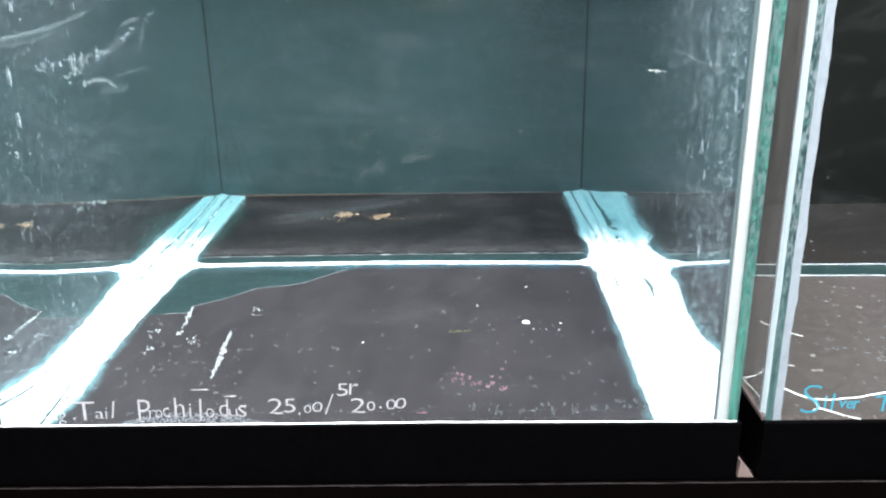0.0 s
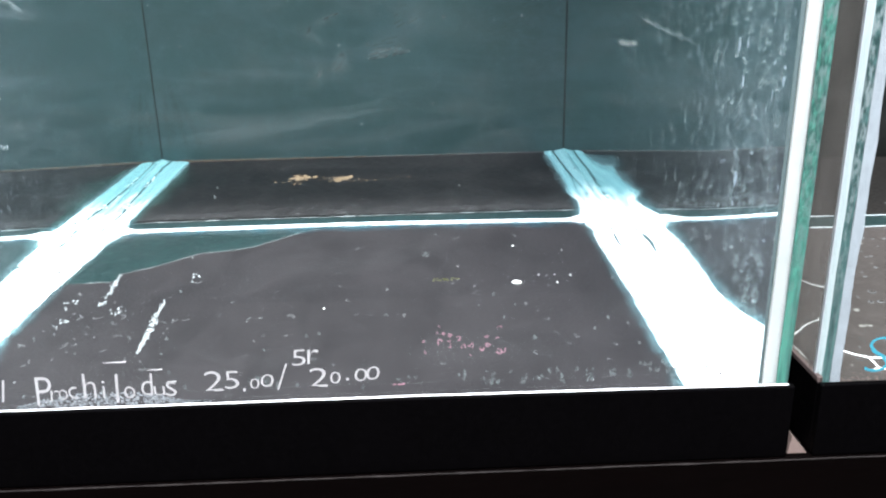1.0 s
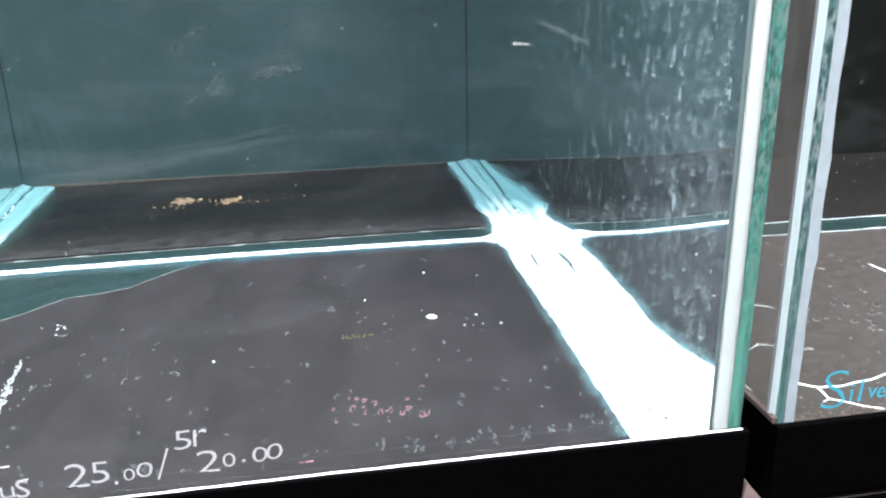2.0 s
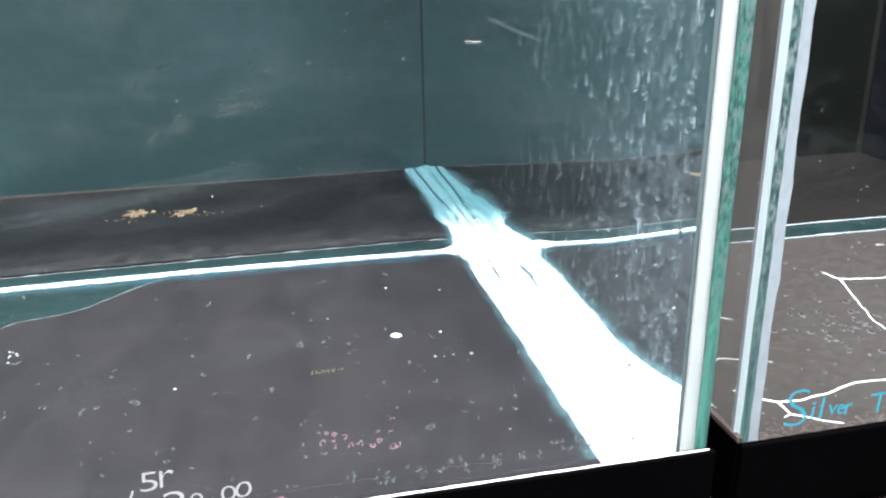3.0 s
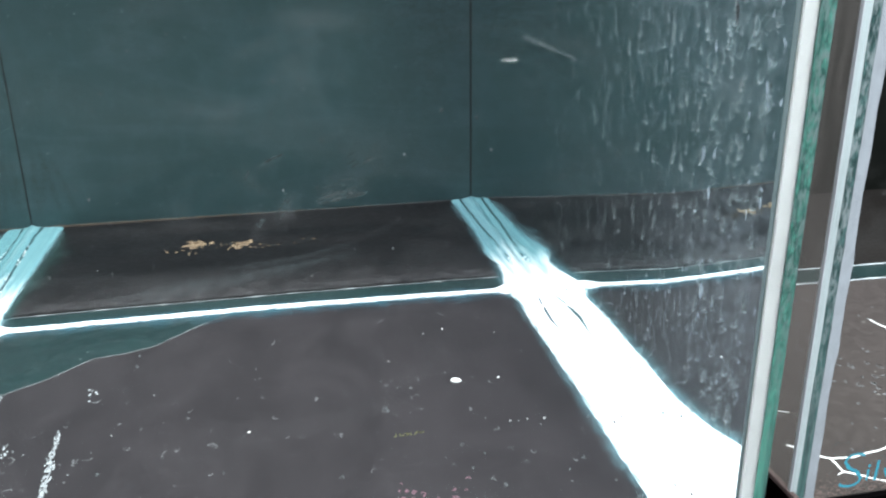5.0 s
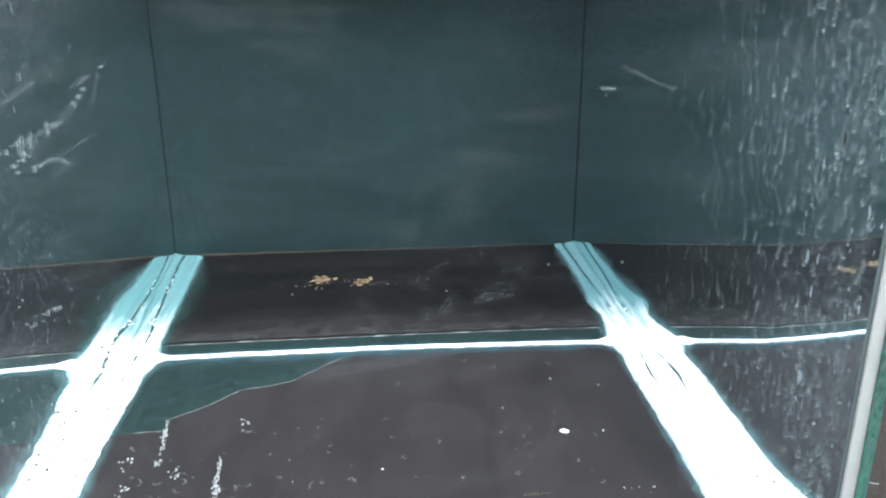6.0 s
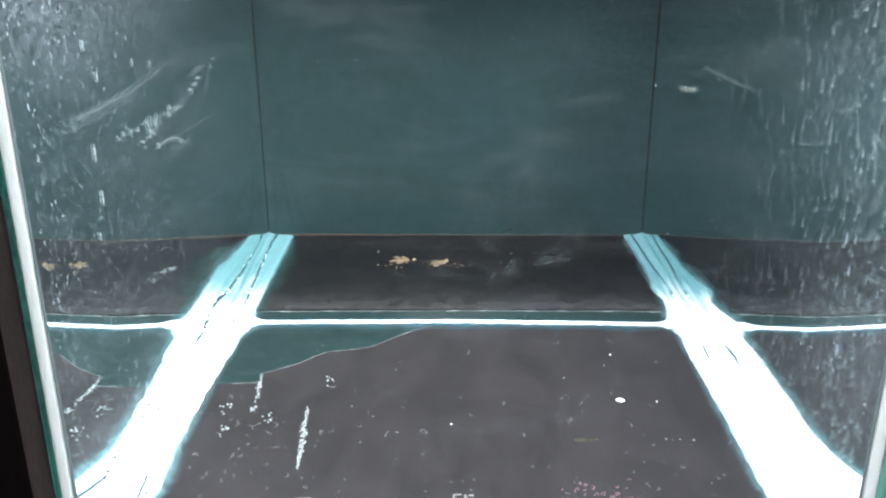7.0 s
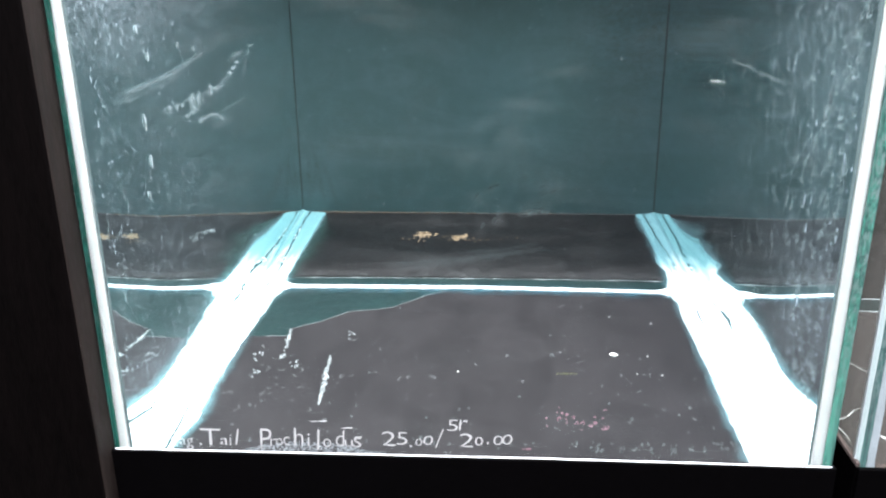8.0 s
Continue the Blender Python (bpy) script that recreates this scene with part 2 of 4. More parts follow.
def back_wall_mat(name, base, light, dark_patches=()):
    m, nt = nodes_of(name)
    v1, v2 = coords(nt, 1, 1, 1), coords(nt, 1.0, 1, 4.0)
    blot = ramp(nt, noise_tex(nt, v1, 5.0, 5, 0.6, 0.5), 0.3, 0.75)
    col = mixc(nt, math_node(nt, "MULTIPLY", blot, 0.55), base, (base[0] * 0.78, base[1] * 0.74, base[2] * 0.62))
    mot = noise_tex(nt, coords(nt, 1.3, 1, 0.8), 38.0, 8, 0.70)
    col = mixc(nt, math_node(nt, "MULTIPLY", ramp(nt, mot, 0.50, 0.70), 0.45), col, (base[0] * 1.55, base[1] * 1.32, base[2] * 1.30))
    col = mixc(nt, math_node(nt, "MULTIPLY", ramp(nt, mot, 0.48, 0.28, ca=0.0), 0.40), col, (base[0] * 0.55, base[1] * 0.72, base[2] * 0.66))
    wipe = math_node(nt, "MULTIPLY", ramp(nt, noise_tex(nt, v2, 4.0, 7, 0.62, 1.6), 0.48, 0.78), 0.55)
    col = mixc(nt, wipe, col, light)
    if dark_patches:
        col = mixc(nt, smears(nt, dark_patches), col, (base[0] * 0.44, base[1] * 0.31, base[2] * 0.26))
    sp = noise_tex(nt, v1, 210.0, 2)
    gate = ramp(nt, noise_tex(nt, v1, 9.0, 2), 0.45, 0.6)
    f = math_node(nt, "MULTIPLY", ramp(nt, sp, 0.73, 0.78), gate)
    col = mixc(nt, f, col, (0.25, 0.30, 0.30))
    p = N(nt, "ShaderNodeBsdfPrincipled", Roughness=0.45)
    nt.links.new(col.outputs[2], p.inputs["Base Color"])
    nt.links.new(bump(nt, noise_tex(nt, v1, 60.0, 4), 0.12, 0.002).outputs[0], p.inputs["Normal"])
    finish(nt, p)
    return m


M_room = surface("dark_paint", (0.04, 0.04, 0.042), rough=0.8, grain=40, blotch=2)
M_roomfloor = surface("concrete", (0.10, 0.095, 0.09), rough=0.8, grain=60, blotch=3)
M_black = surface("black_plastic", (0.000806, 0.000682, 0.000868), rough=0.6, grain=300, blotch=20, spec=0.025)
M_brown = surface("dark_brown_wood", (0.0012, 0.0006, 0.00055), (0.0009, 0.0005, 0.00045), rough=0.7, scale=(1, 6, 6), grain=90, blotch=12, amount=0.8, spec=0.025)
M_lit_edge = surface("rubbed_wood", (0.0125, 0.0085, 0.0070), (0.00372, 0.00279, 0.00248), rough=0.8, grain=200, blotch=30, amount=0.9)
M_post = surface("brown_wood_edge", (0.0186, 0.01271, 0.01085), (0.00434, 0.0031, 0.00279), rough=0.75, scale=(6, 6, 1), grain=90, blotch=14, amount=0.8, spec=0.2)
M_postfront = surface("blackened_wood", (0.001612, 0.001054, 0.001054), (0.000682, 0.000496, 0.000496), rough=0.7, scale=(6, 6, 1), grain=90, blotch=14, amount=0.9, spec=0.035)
M_chip = surface("pale_wood_chip", (0.20, 0.150, 0.130), (0.186, 0.1364, 0.1178), rough=0.8, grain=300, blotch=60)
M_front = clear_glass("front_glass", 0.16, (0.434, 0.465, 0.465), low=0.68, high=0.76, scale=170.0, wipes=0.05, veil=0.0015, spots=[
    ((x, 0.003, z), (0, -a, 0), (rx, 1, rz), 0.38 * k) for x, z, a, rx, rz, k in (
        (-0.005, 1.0055, 7, 0.085, 0.009, 0.085), (0.0475, 1.0440, 9, 0.016, 0.0035, 0.14), (0.0460, 1.0490, 25, 0.018, 0.009, 0.07), (0.0195, 1.0375, 60, 0.012, 0.007, 0.13),
        (0.0070, 1.0300, 50, 0.012, 0.005, 0.09), (0.0030, 1.0545, -35, 0.013, 0.004, 0.10), (0.0120, 1.0620, 20, 0.016, 0.004, 0.06), (-0.080, 1.095, -5, 0.085, 0.016, 0.045),
        (0.045, 1.072, -17, 0.095, 0.016, 0.05), (-0.050, 1.028, 0, 0.060, 0.011, 0.04), (0.062, 1.058, 70, 0.016, 0.008, 0.05))])
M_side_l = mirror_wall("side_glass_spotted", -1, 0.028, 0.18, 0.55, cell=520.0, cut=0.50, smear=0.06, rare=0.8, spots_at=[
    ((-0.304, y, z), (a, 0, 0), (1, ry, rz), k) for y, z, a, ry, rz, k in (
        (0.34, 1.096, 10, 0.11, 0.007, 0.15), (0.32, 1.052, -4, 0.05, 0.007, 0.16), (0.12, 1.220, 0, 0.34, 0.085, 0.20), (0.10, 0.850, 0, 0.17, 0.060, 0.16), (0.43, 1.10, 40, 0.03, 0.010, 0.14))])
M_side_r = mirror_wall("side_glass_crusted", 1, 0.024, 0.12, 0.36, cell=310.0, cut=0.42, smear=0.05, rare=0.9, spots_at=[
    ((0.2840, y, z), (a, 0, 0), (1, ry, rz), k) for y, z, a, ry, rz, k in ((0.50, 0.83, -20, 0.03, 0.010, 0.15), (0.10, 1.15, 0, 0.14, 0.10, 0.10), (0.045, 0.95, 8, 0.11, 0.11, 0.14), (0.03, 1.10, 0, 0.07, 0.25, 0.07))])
M_side_out = surface("glass_back_dark", (0.0124, 0.0186, 0.0186), rough=0.2)
M_green = edge_mat("green_glass_edge", (0.093, 0.29, 0.2300), (0.0372, 0.1054, 0.093), (0.140, 0.205, 0.198))
# Darker copy of the green edge for the unlit left side.
M_green_shaded = edge_mat("deep_green_glass_edge", (0.0217, 0.124, 0.0961), (0.00744, 0.0465, 0.0372), (0.031, 0.0806, 0.0713))
M_green_dark = edge_mat("dark_green_glass_edge", (0.093, 0.1798, 0.1736), (0.0341, 0.0713, 0.0713), (0.2356, 0.2728, 0.2852))
M_bead = surface("white_silicone", (0.93, 0.95, 0.96), (0.84, 0.90, 0.92), rough=0.4, scale=(1, 1, 0.3), grain=300, blotch=60)
M_band = surface("clear_white_silicone", (0.98, 0.985, 0.99), (0.95, 0.97, 0.98), rough=0.4, scale=(1, 1, 0.3), grain=300, blotch=60, sss=1.0, radius=0.02)
M_bead_blue = surface("bluish_silicone", (0.3844, 0.434, 0.4588), (0.31, 0.3596, 0.3844), rough=0.4, grain=160, blotch=30)
M_end = surface("bluish_white_silicone", (0.4836, 0.5332, 0.5518), (0.3844, 0.434, 0.4526), rough=0.4, scale=(2, 2, 0.12), grain=300, blotch=60, amount=0.7)
M_lavender = surface("lavender_silicone", (0.372, 0.3906, 0.434), (0.2976, 0.31, 0.341), rough=0.4, scale=(1, 1, 0.4), grain=300, blotch=50, amount=0.8)
M_strip = bottom_strip_mat("bottom_sealant")
M_seam = surface("white_sealant", (0.90, 0.93, 0.93), (0.82, 0.88, 0.9), rough=0.4, grain=240, blotch=40)
M_teal = surface("teal_backed_glass", (0.00775, 0.02139, 0.02139), (0.00403, 0.01147, 0.01209), rough=0.4, grain=80, blotch=28, amount=0.8, speck=(0.155, 0.1984, 0.1984), speck_at=0.74)
# Bluish sealant skirt widened to paint the soft glow beside the white strips.
M_skirt_glow = film_mat("thin_bluish_sealant", (0.145, 0.285, 0.315), 0.72)
M_film_green = film_mat("dull_green_stain", (0.0279, 0.0713, 0.0651), 0.8)
M_drop = film_mat("mineral_drop_rim", (0.70, 0.78, 0.80), 0.95, 420.0)
M_drop_soft = film_mat("thin_mineral_drop", (0.68, 0.78, 0.84), 0.62, 420.0)
M_film_thin = film_mat("thin_blue_sealant", (0.040, 0.135, 0.180), 0.8)
M_sheet = surface("dark_bottom_sheet", (0.0205, 0.0186, 0.0200), (0.0112, 0.0103, 0.0113), rough=0.5, scale=(1.5, 0.8, 1), grain=420, blotch=14, amount=0.95, speck=(0.072, 0.072, 0.075), speck_at=0.71, speck_scale=300, spec=0.2, relief=0.004)
M_sheet_back = surface("black_bottom_sheet", (0.0046, 0.0050, 0.0056), (0.0112, 0.0106, 0.0110), rough=0.4, scale=(0.7, 2.5, 1), grain=130, blotch=6, amount=0.9, speck=(0.124, 0.124, 0.124), speck_at=0.75, speck_scale=150, spec=0.2, relief=0.012)
# Narrow dark runs low on the left, one broad darker patch upper right.
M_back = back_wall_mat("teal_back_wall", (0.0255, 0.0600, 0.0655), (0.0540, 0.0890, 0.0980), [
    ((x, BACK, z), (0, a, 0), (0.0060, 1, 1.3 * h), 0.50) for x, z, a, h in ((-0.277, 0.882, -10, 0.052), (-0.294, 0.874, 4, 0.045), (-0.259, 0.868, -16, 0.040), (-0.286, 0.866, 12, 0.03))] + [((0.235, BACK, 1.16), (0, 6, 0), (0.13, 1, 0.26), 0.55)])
M_back_dark = back_wall_mat("dark_back_wall", (0.0070, 0.0097, 0.0082), (0.0170, 0.0195, 0.0170))
M_nb_back = surface("dark_brown_black_sheet", (0.00992, 0.00868, 0.00806), (0.0062, 0.0062, 0.0062), rough=0.5, grain=200, blotch=8, relief=0.05, spec=0.2)
M_joint = surface("dark_joint", (0.0062, 0.00868, 0.00744), (0.0186, 0.01612, 0.00992), rough=0.6, grain=200, blotch=30)
M_corner = surface("dark_teal_joint", (0.00744, 0.01488, 0.01612), (0.0124, 0.0186, 0.01736), rough=0.6, grain=200, blotch=30)
M_crevice = surface("teal_crevice", (0.0186, 0.062, 0.0682), (0.00744, 0.0248, 0.0279), rough=0.5, grain=200, blotch=40)
M_algae = surface("brown_algae_line", (0.0465, 0.03472, 0.02108), (0.01116, 0.01116, 0.00992), rough=0.8, scale=(3, 1, 1), grain=300, blotch=50, amount=0.9)
M_white_mark = marker("white_paint_marker", (0.589, 0.5952, 0.5952))
M_cyan_mark = marker("cyan_paint_marker", (0.062, 0.434, 0.5704))
M_crust = marker("bluish_mineral_crust", (0.527, 0.5828, 0.6076), 0.4, 0.35)
M_drip = marker("dried_wash_drips", (0.48, 0.54, 0.57), 0.2, 0.25)
M_film_wash = film_mat("thin_dried_wash", (0.46, 0.53, 0.57), 0.50, 160.0)
M_wipe = marker("half_wiped_film", (0.075, 0.095, 0.098), 0.2, 0.0)
M_wipe_thin = film_mat("thin_half_wiped_film", (0.15, 0.19, 0.20), 0.25, 260.0)
M_pale_band = film_mat("settled_pale_dust", (0.046, 0.045, 0.046), 0.85, 60.0)
# Grey-teal colour imitates the mirrored look of the wall beside this end.
M_pane_end = surface("misted_glass_end", (0.10, 0.13, 0.135), (0.06, 0.08, 0.085), rough=0.5, scale=(1, 1, 0.3), grain=300, blotch=60)
M_pink_mark = marker("pink_paint_residue", (0.4464, 0.248, 0.3038), cover=0.45)
M_spot = marker("dried_mineral_spots", (0.215, 0.232, 0.238), cover=0.1)
M_dust = surface("pale_grey_dust", (0.1054, 0.1085, 0.1116), (0.0496, 0.0496, 0.0527), rough=0.9, grain=700, blotch=150, amount=0.8)
M_frayed = surface("frayed_pale_edge", (0.185, 0.205, 0.210), (0.050, 0.058, 0.060), rough=0.8, grain=400, blotch=60, amount=0.9)
M_scale = surface("white_mineral_crust", (0.2852, 0.31, 0.3162), (0.1364, 0.155, 0.1612), rough=0.8, grain=500, blotch=120)
M_tan = surface("tan_flake", (0.2108, 0.155, 0.093), (0.1054, 0.0744, 0.0434), rough=0.8, grain=300, blotch=90, amount=0.8)
M_pellet = surface("pale_food_pellet", (0.85, 0.86, 0.82), rough=0.6, grain=900, blotch=200)
M_green_crumb = surface("yellow_green_crumb", (0.2604, 0.2604, 0.124), rough=0.7, grain=900, blotch=200)
M_nb_floor = surface("brown_grey_sheet", (0.0434, 0.0372, 0.03534), (0.02852, 0.0248, 0.02356), rough=0.5, grain=120, blotch=9, speck=(0.2232, 0.2232, 0.2108), speck_at=0.70, speck_scale=90, spec=0.2, relief=0.012)
# Brownish haze painted in for the tank inside showing through the glass.
M_nb_side = clear_glass("brown_filmed_glass", 0.28, (0.4450, 0.4320, 0.4150), streak=(1, 1, 0.16), low=0.35, high=0.70, scale=170.0, wipes=0.24, veil=0.15)
def glow_mat(name, color, strength):
    m, nt = nodes_of(name)
    e = N(nt, "ShaderNodeEmission", Color=(*color, 1), Strength=strength)
    finish(nt, e)
    return m


M_glow = glow_mat("lit_diffuser", (1.0, 1.0, 0.96), 8.0)
M_glow_dim = glow_mat("dim_lit_diffuser", (0.95, 1.0, 1.0), 1.9)
M_nb_gravel = surface("pinkish_sediment", (0.1054, 0.0775, 0.0713), (0.0496, 0.0372, 0.0341), rough=0.9, grain=300, blotch=80)


# ---- mesh helpers ----
def part(name, bm, material, parent=None, label=""):
    mats = material if isinstance(material, (list, tuple)) else [material]
    me = bpy.data.meshes.new(name)
    bmesh.ops.recalc_face_normals(bm, faces=bm.faces)
    bm.to_mesh(me)
    bm.free()
    for m in mats:
        me.materials.append(m)
    ob = new(name, me)
    if parent:
        ob.parent = parent
    if label:
        tagged(ob, label)
    return ob


def thing(name, label, category, group="", kind=""):
    return tagged(new(name), label, category, group, kind)


def box(x0, x1, y0, y1, z0, z1, bevel=0.0, seg=2):
    bm = bmesh.new()
    bmesh.ops.create_cube(bm, size=1)
    for v in bm.verts:
        v.co = Vector((x0 + (v.co.x + 0.5) * (x1 - x0), y0 + (v.co.y + 0.5) * (y1 - y0), z0 + (v.co.z + 0.5) * (z1 - z0)))
    if bevel:
        bmesh.ops.bevel(bm, geom=bm.edges[:], offset=bevel, segments=seg, affect="EDGES", profile=0.6)
    return bm


def slab(points, z0, z1):
    """A flat sheet of any outline with thickness."""
    bm = bmesh.new()
    lo, hi = [bm.verts.new((x, y, z0)) for x, y in points], [bm.verts.new((x, y, z1)) for x, y in points]
    bm.faces.new(lo[::-1]), bm.faces.new(hi)
    for i in range(len(points)):
        j = (i + 1) % len(points)
        bm.faces.new((lo[i], lo[j], hi[j], hi[i]))
    return bm


def tube(points, r, sides=6, flat=1.0):
    """A thin bead along a line; flat squeezes its height."""
    bm = bmesh.new()
    rings = []
    for i, p in enumerate(points):
        p = Vector(p)
        a, b = Vector(points[max(i - 1, 0)]), Vector(points[min(i + 1, len(points) - 1)])
        d = (b - a).normalized()
        up = Vector((0, 0, 1)) if abs(d.z) < 0.9 else Vector((0, 1, 0))
        s = d.cross(up).normalized()
        u = s.cross(d)
        rr = r(i / max(1, len(points) - 1)) if callable(r) else r
        rings.append([bm.verts.new(p + rr * (math.cos(k * math.tau / sides) * s + flat * math.sin(k * math.tau / sides) * u)) for k in range(sides)])
    for a, b in zip(rings, rings[1:]):
        for k in range(sides):
            bm.faces.new((a[k], a[(k + 1) % sides], b[(k + 1) % sides], b[k]))
    bm.faces.new(rings[0][::-1]), bm.faces.new(rings[-1])
    return bm


def curve_line(keys, steps, wobble=0.0, freq=30.0, z=None):
    """Evenly spaced points along a broken line, a little uneven."""
    keys = [Vector(k if len(k) == 3 else (*k, z)) for k in keys]
    lens = [(b - a).length for a, b in zip(keys, keys[1:])]
    total, out = sum(lens), []
    for i in range(steps + 1):
        s = total * i / steps
        k = 0
        while k < len(lens) - 1 and s > lens[k]:
            s -= lens[k]
            k += 1
        p = keys[k].lerp(keys[k + 1], min(1, s / lens[k]))
        n = noise.noise_vector(p * freq) * wobble
        out.append(p + Vector((n.x, n.y, 0)))
    return out


def blob(bm, centre, ax, ay, nrm, rx, ry, h, sides=7):
    """One small uneven flake, low in the middle of its outline."""
    c = Vector(centre)
    ax, ay, nrm = Vector(ax), Vector(ay), Vector(nrm)
    a0 = random.random() * math.tau
    ring = []
    for k in range(sides):
        a = a0 + k * math.tau / sides
        q = random.uniform(0.65, 1.15)
        ring.append((math.cos(a) * rx * q, math.sin(a) * ry * q))
    lo = [bm.verts.new(c + ax * u + ay * v) for u, v in ring]
    if h == 0:
        bm.faces.new(lo)
        return
    hi = [bm.verts.new(c + ax * u * 0.75 + ay * v * 0.75 + nrm * h) for u, v in ring]
    bm.faces.new(lo[::-1]), bm.faces.new(hi)
    for k in range(sides):
        j = (k + 1) % sides
        bm.faces.new((lo[k], lo[j], hi[j], hi[k]))


def ring_mark(bm, centre, ax, ay, nrm, r, w, h, sides=9, gap=0):
    """A dried ring left by a drop."""
    c, ax, ay, nrm = Vector(centre), Vector(ax), Vector(ay), Vector(nrm)
    a0 = random.random() * math.tau
    q = [random.uniform(0.75, 1.2) for _ in range(sides)]
    sx = random.uniform(0.6, 1.0)

    def pt(k, rad, hh):
        a = a0 + k * math.tau / sides
        rr = rad * q[k % sides]
        return bm.verts.new(c + ax * math.cos(a) * rr * sx + ay * math.sin(a) * rr + nrm * hh)
    for k in range(sides - gap):
        a, b, d, e = pt(k, r, 0), pt(k + 1, r, 0), pt(k + 1, r - w, h), pt(k, r - w, h)
        f, g = pt(k + 1, r + w, h * 0.2), pt(k, r + w, h * 0.2)
        bm.faces.new((a, b, d, e)), bm.faces.new((g, f, b, a))


def smear_band(bm, lay, keys, width, full, at):
    """A band of thin film on a glass, fullest along its middle and thinning out to its ends; at() lays it on the pane."""
    line = curve_line([(0.0, a, b) for a, b in keys], 26, 0.0012, 60)
    rows = []
    for i, p in enumerate(line):
        u = i / (len(line) - 1)
        q = line[min(i + 1, len(line) - 1)] - line[max(i - 1, 0)]
        q.normalize()
        w = width * (0.75 + 0.5 * noise.noise(Vector((p.y * 60, p.z * 60, 2)))) * (0.35 + 0.65 * math.sin(math.pi * u) ** 0.5)
        row = []
        for k in (-1.0, -0.45, 0.0, 0.3, 0.6):
            v = bm.verts.new(at(p.y - q.z * w * k, p.z + q.y * w * k))
            v[lay] = full * max(0, 1 - abs(k) / (1.0 if k < 0 else 0.6)) * min(1, 6 * u + 0.2, 6 * (1 - u) + 0.2)
            row.append(v)
        rows.append(row)
    for ra, rb in zip(rows, rows[1:]):
        for k in range(4):
            bm.faces.new((ra[k], ra[k + 1], rb[k + 1], rb[k]))


def word(glyphs, mat, parent, y=-0.0009, weight=-0.011):
    """A handwritten word on the pane: each character with its own left, right, foot and head."""
    data = bpy.data.curves.new("lettering", "FONT")
    tmp = new("lettering", data)
    data.size, data.extrude, data.offset, data.resolution_u = 1.0, 0.0, weight, 3
    bm = bmesh.new()
    for ch, x0, x1, z0, z1 in glyphs:
        data.body = ch
        bpy.context.view_layer.update()
        me = bpy.data.meshes.new_from_object(tmp.evaluated_get(bpy.context.evaluated_depsgraph_get()))
        xs, zs = [v.co.x for v in me.vertices], [v.co.y for v in me.vertices]
        w, h = max(xs) - min(xs), max(zs) - min(zs)
        kz = (z1 - z0) / h
        kx = min(max((x1 - x0) / w, 0.62 * kz), 1.5 * kz)
        if ch in "il/":
            kx = 0.85 * kz
        lean = ((x1 - x0) - kx * w) / (z1 - z0)
        for v in me.vertices:
            u, t = v.co.x - min(xs), v.co.y - min(zs)
            wob = noise.noise_vector(Vector((x0 * 900 + u * 2.2, t * 2.2, 0))) * 0.0005
            v.co = Vector((x0 + kx * u + max(lean, 0.06) * kz * t + wob.x, y, z0 + kz * t + wob.y))
        bm.from_mesh(me)
        bpy.data.meshes.remove(me)
    bpy.data.objects.remove(tmp)
    bpy.data.curves.remove(data)
    return part("lettering", bm, mat, parent)


FLOOR = 0.8135   # inside bottom of the tanks
TOP = 1.36       # glass top, above the view
RIM = 0.8265     # top of the black base trim
PLANK = 0.7735   # top of the plank that carries the tanks

# ---- the shop round the rack ----
tagged(part("floor", box(-2.0, 2.6, -2.4, 1.4, -0.05, 0.0), M_roomfloor), "dark concrete shop floor below the rack", "floor", kind="structure")
tagged(part("ceiling", box(-2.0, 2.6, -2.4, 1.4, 2.6, 2.65), M_room), "dark shop ceiling", "ceiling", kind="structure")
tagged(part("wall_north", box(-2.0, 2.6, 1.4, 1.5, 0, 2.6), M_room), "dark wall behind the tank rack", "wall", kind="structure")
tagged(part("wall_south", box(-2.0, 2.6, -2.25, -2.15, 0, 2.6), M_room), "dark wall across the aisle", "wall", kind="structure")
tagged(part("wall_west", box(-2.1, -2.0, -2.5, 1.5, 0, 2.6), M_room), "dark side wall of the shop", "wall", kind="structure")
tagged(part("wall_east", box(2.6, 2.7, -2.5, 1.5, 0, 2.6), M_room), "dark side wall of the shop", "wall", kind="structure")


def wall_lamp(x, z, length, height, turn, glow, label):
    """An added glowing bar that gives a bright mark mirrored in the front glass."""
    ob = thing("wall_lamp", label, "lamp", "lamps across the aisle")
    part("housing", box(-length / 2 - 0.004, length / 2 + 0.004, -0.010, 0.0, -height / 2 - 0.003, height / 2 + 0.003, 0.002), M_black, ob)
    part("diffuser", box(-length / 2, length / 2, 0.0002, 0.006, -height / 2, height / 2, 0.0025, 3), glow, ob, "glowing white diffuser")
    ob.matrix_world = pose(x, -2.1395, z, 0, turn, 0)
    return ob


wall_lamp(0.7255, 0.8240, 0.054, 0.0085, 3, M_glow, "small bright bar added across the aisle for its mirror image")
wall_lamp(0.8530, 0.8545, 0.190, 0.010, 24, M_glow_dim, "faint slanting bar added across the aisle for its mirror image")

# ---- rack ----
rack = thing("tank_rack", "black and dark brown wooden rack carrying the aquariums", "rack")
part("shelf_plank", box(-0.60, 1.20, -0.0085, 0.80, 0.715, PLANK - 0.0005, 0.0008), M_brown, rack, "dark brown plank with a paler line along its front edge")
# Pale line paints the light caught by the plank's front edge.
part("worn_edge", tube(curve_line([(-0.60, -0.0083, PLANK - 0.0004), (1.20, -0.0083, PLANK - 0.0004)], 160, 0.0006, 40), lambda u: 0.0005 + 0.0004 * noise.noise(Vector((u * 90, 0, 0))), 5), M_lit_edge, rack, "paler line painted for the lit edge of the plank")
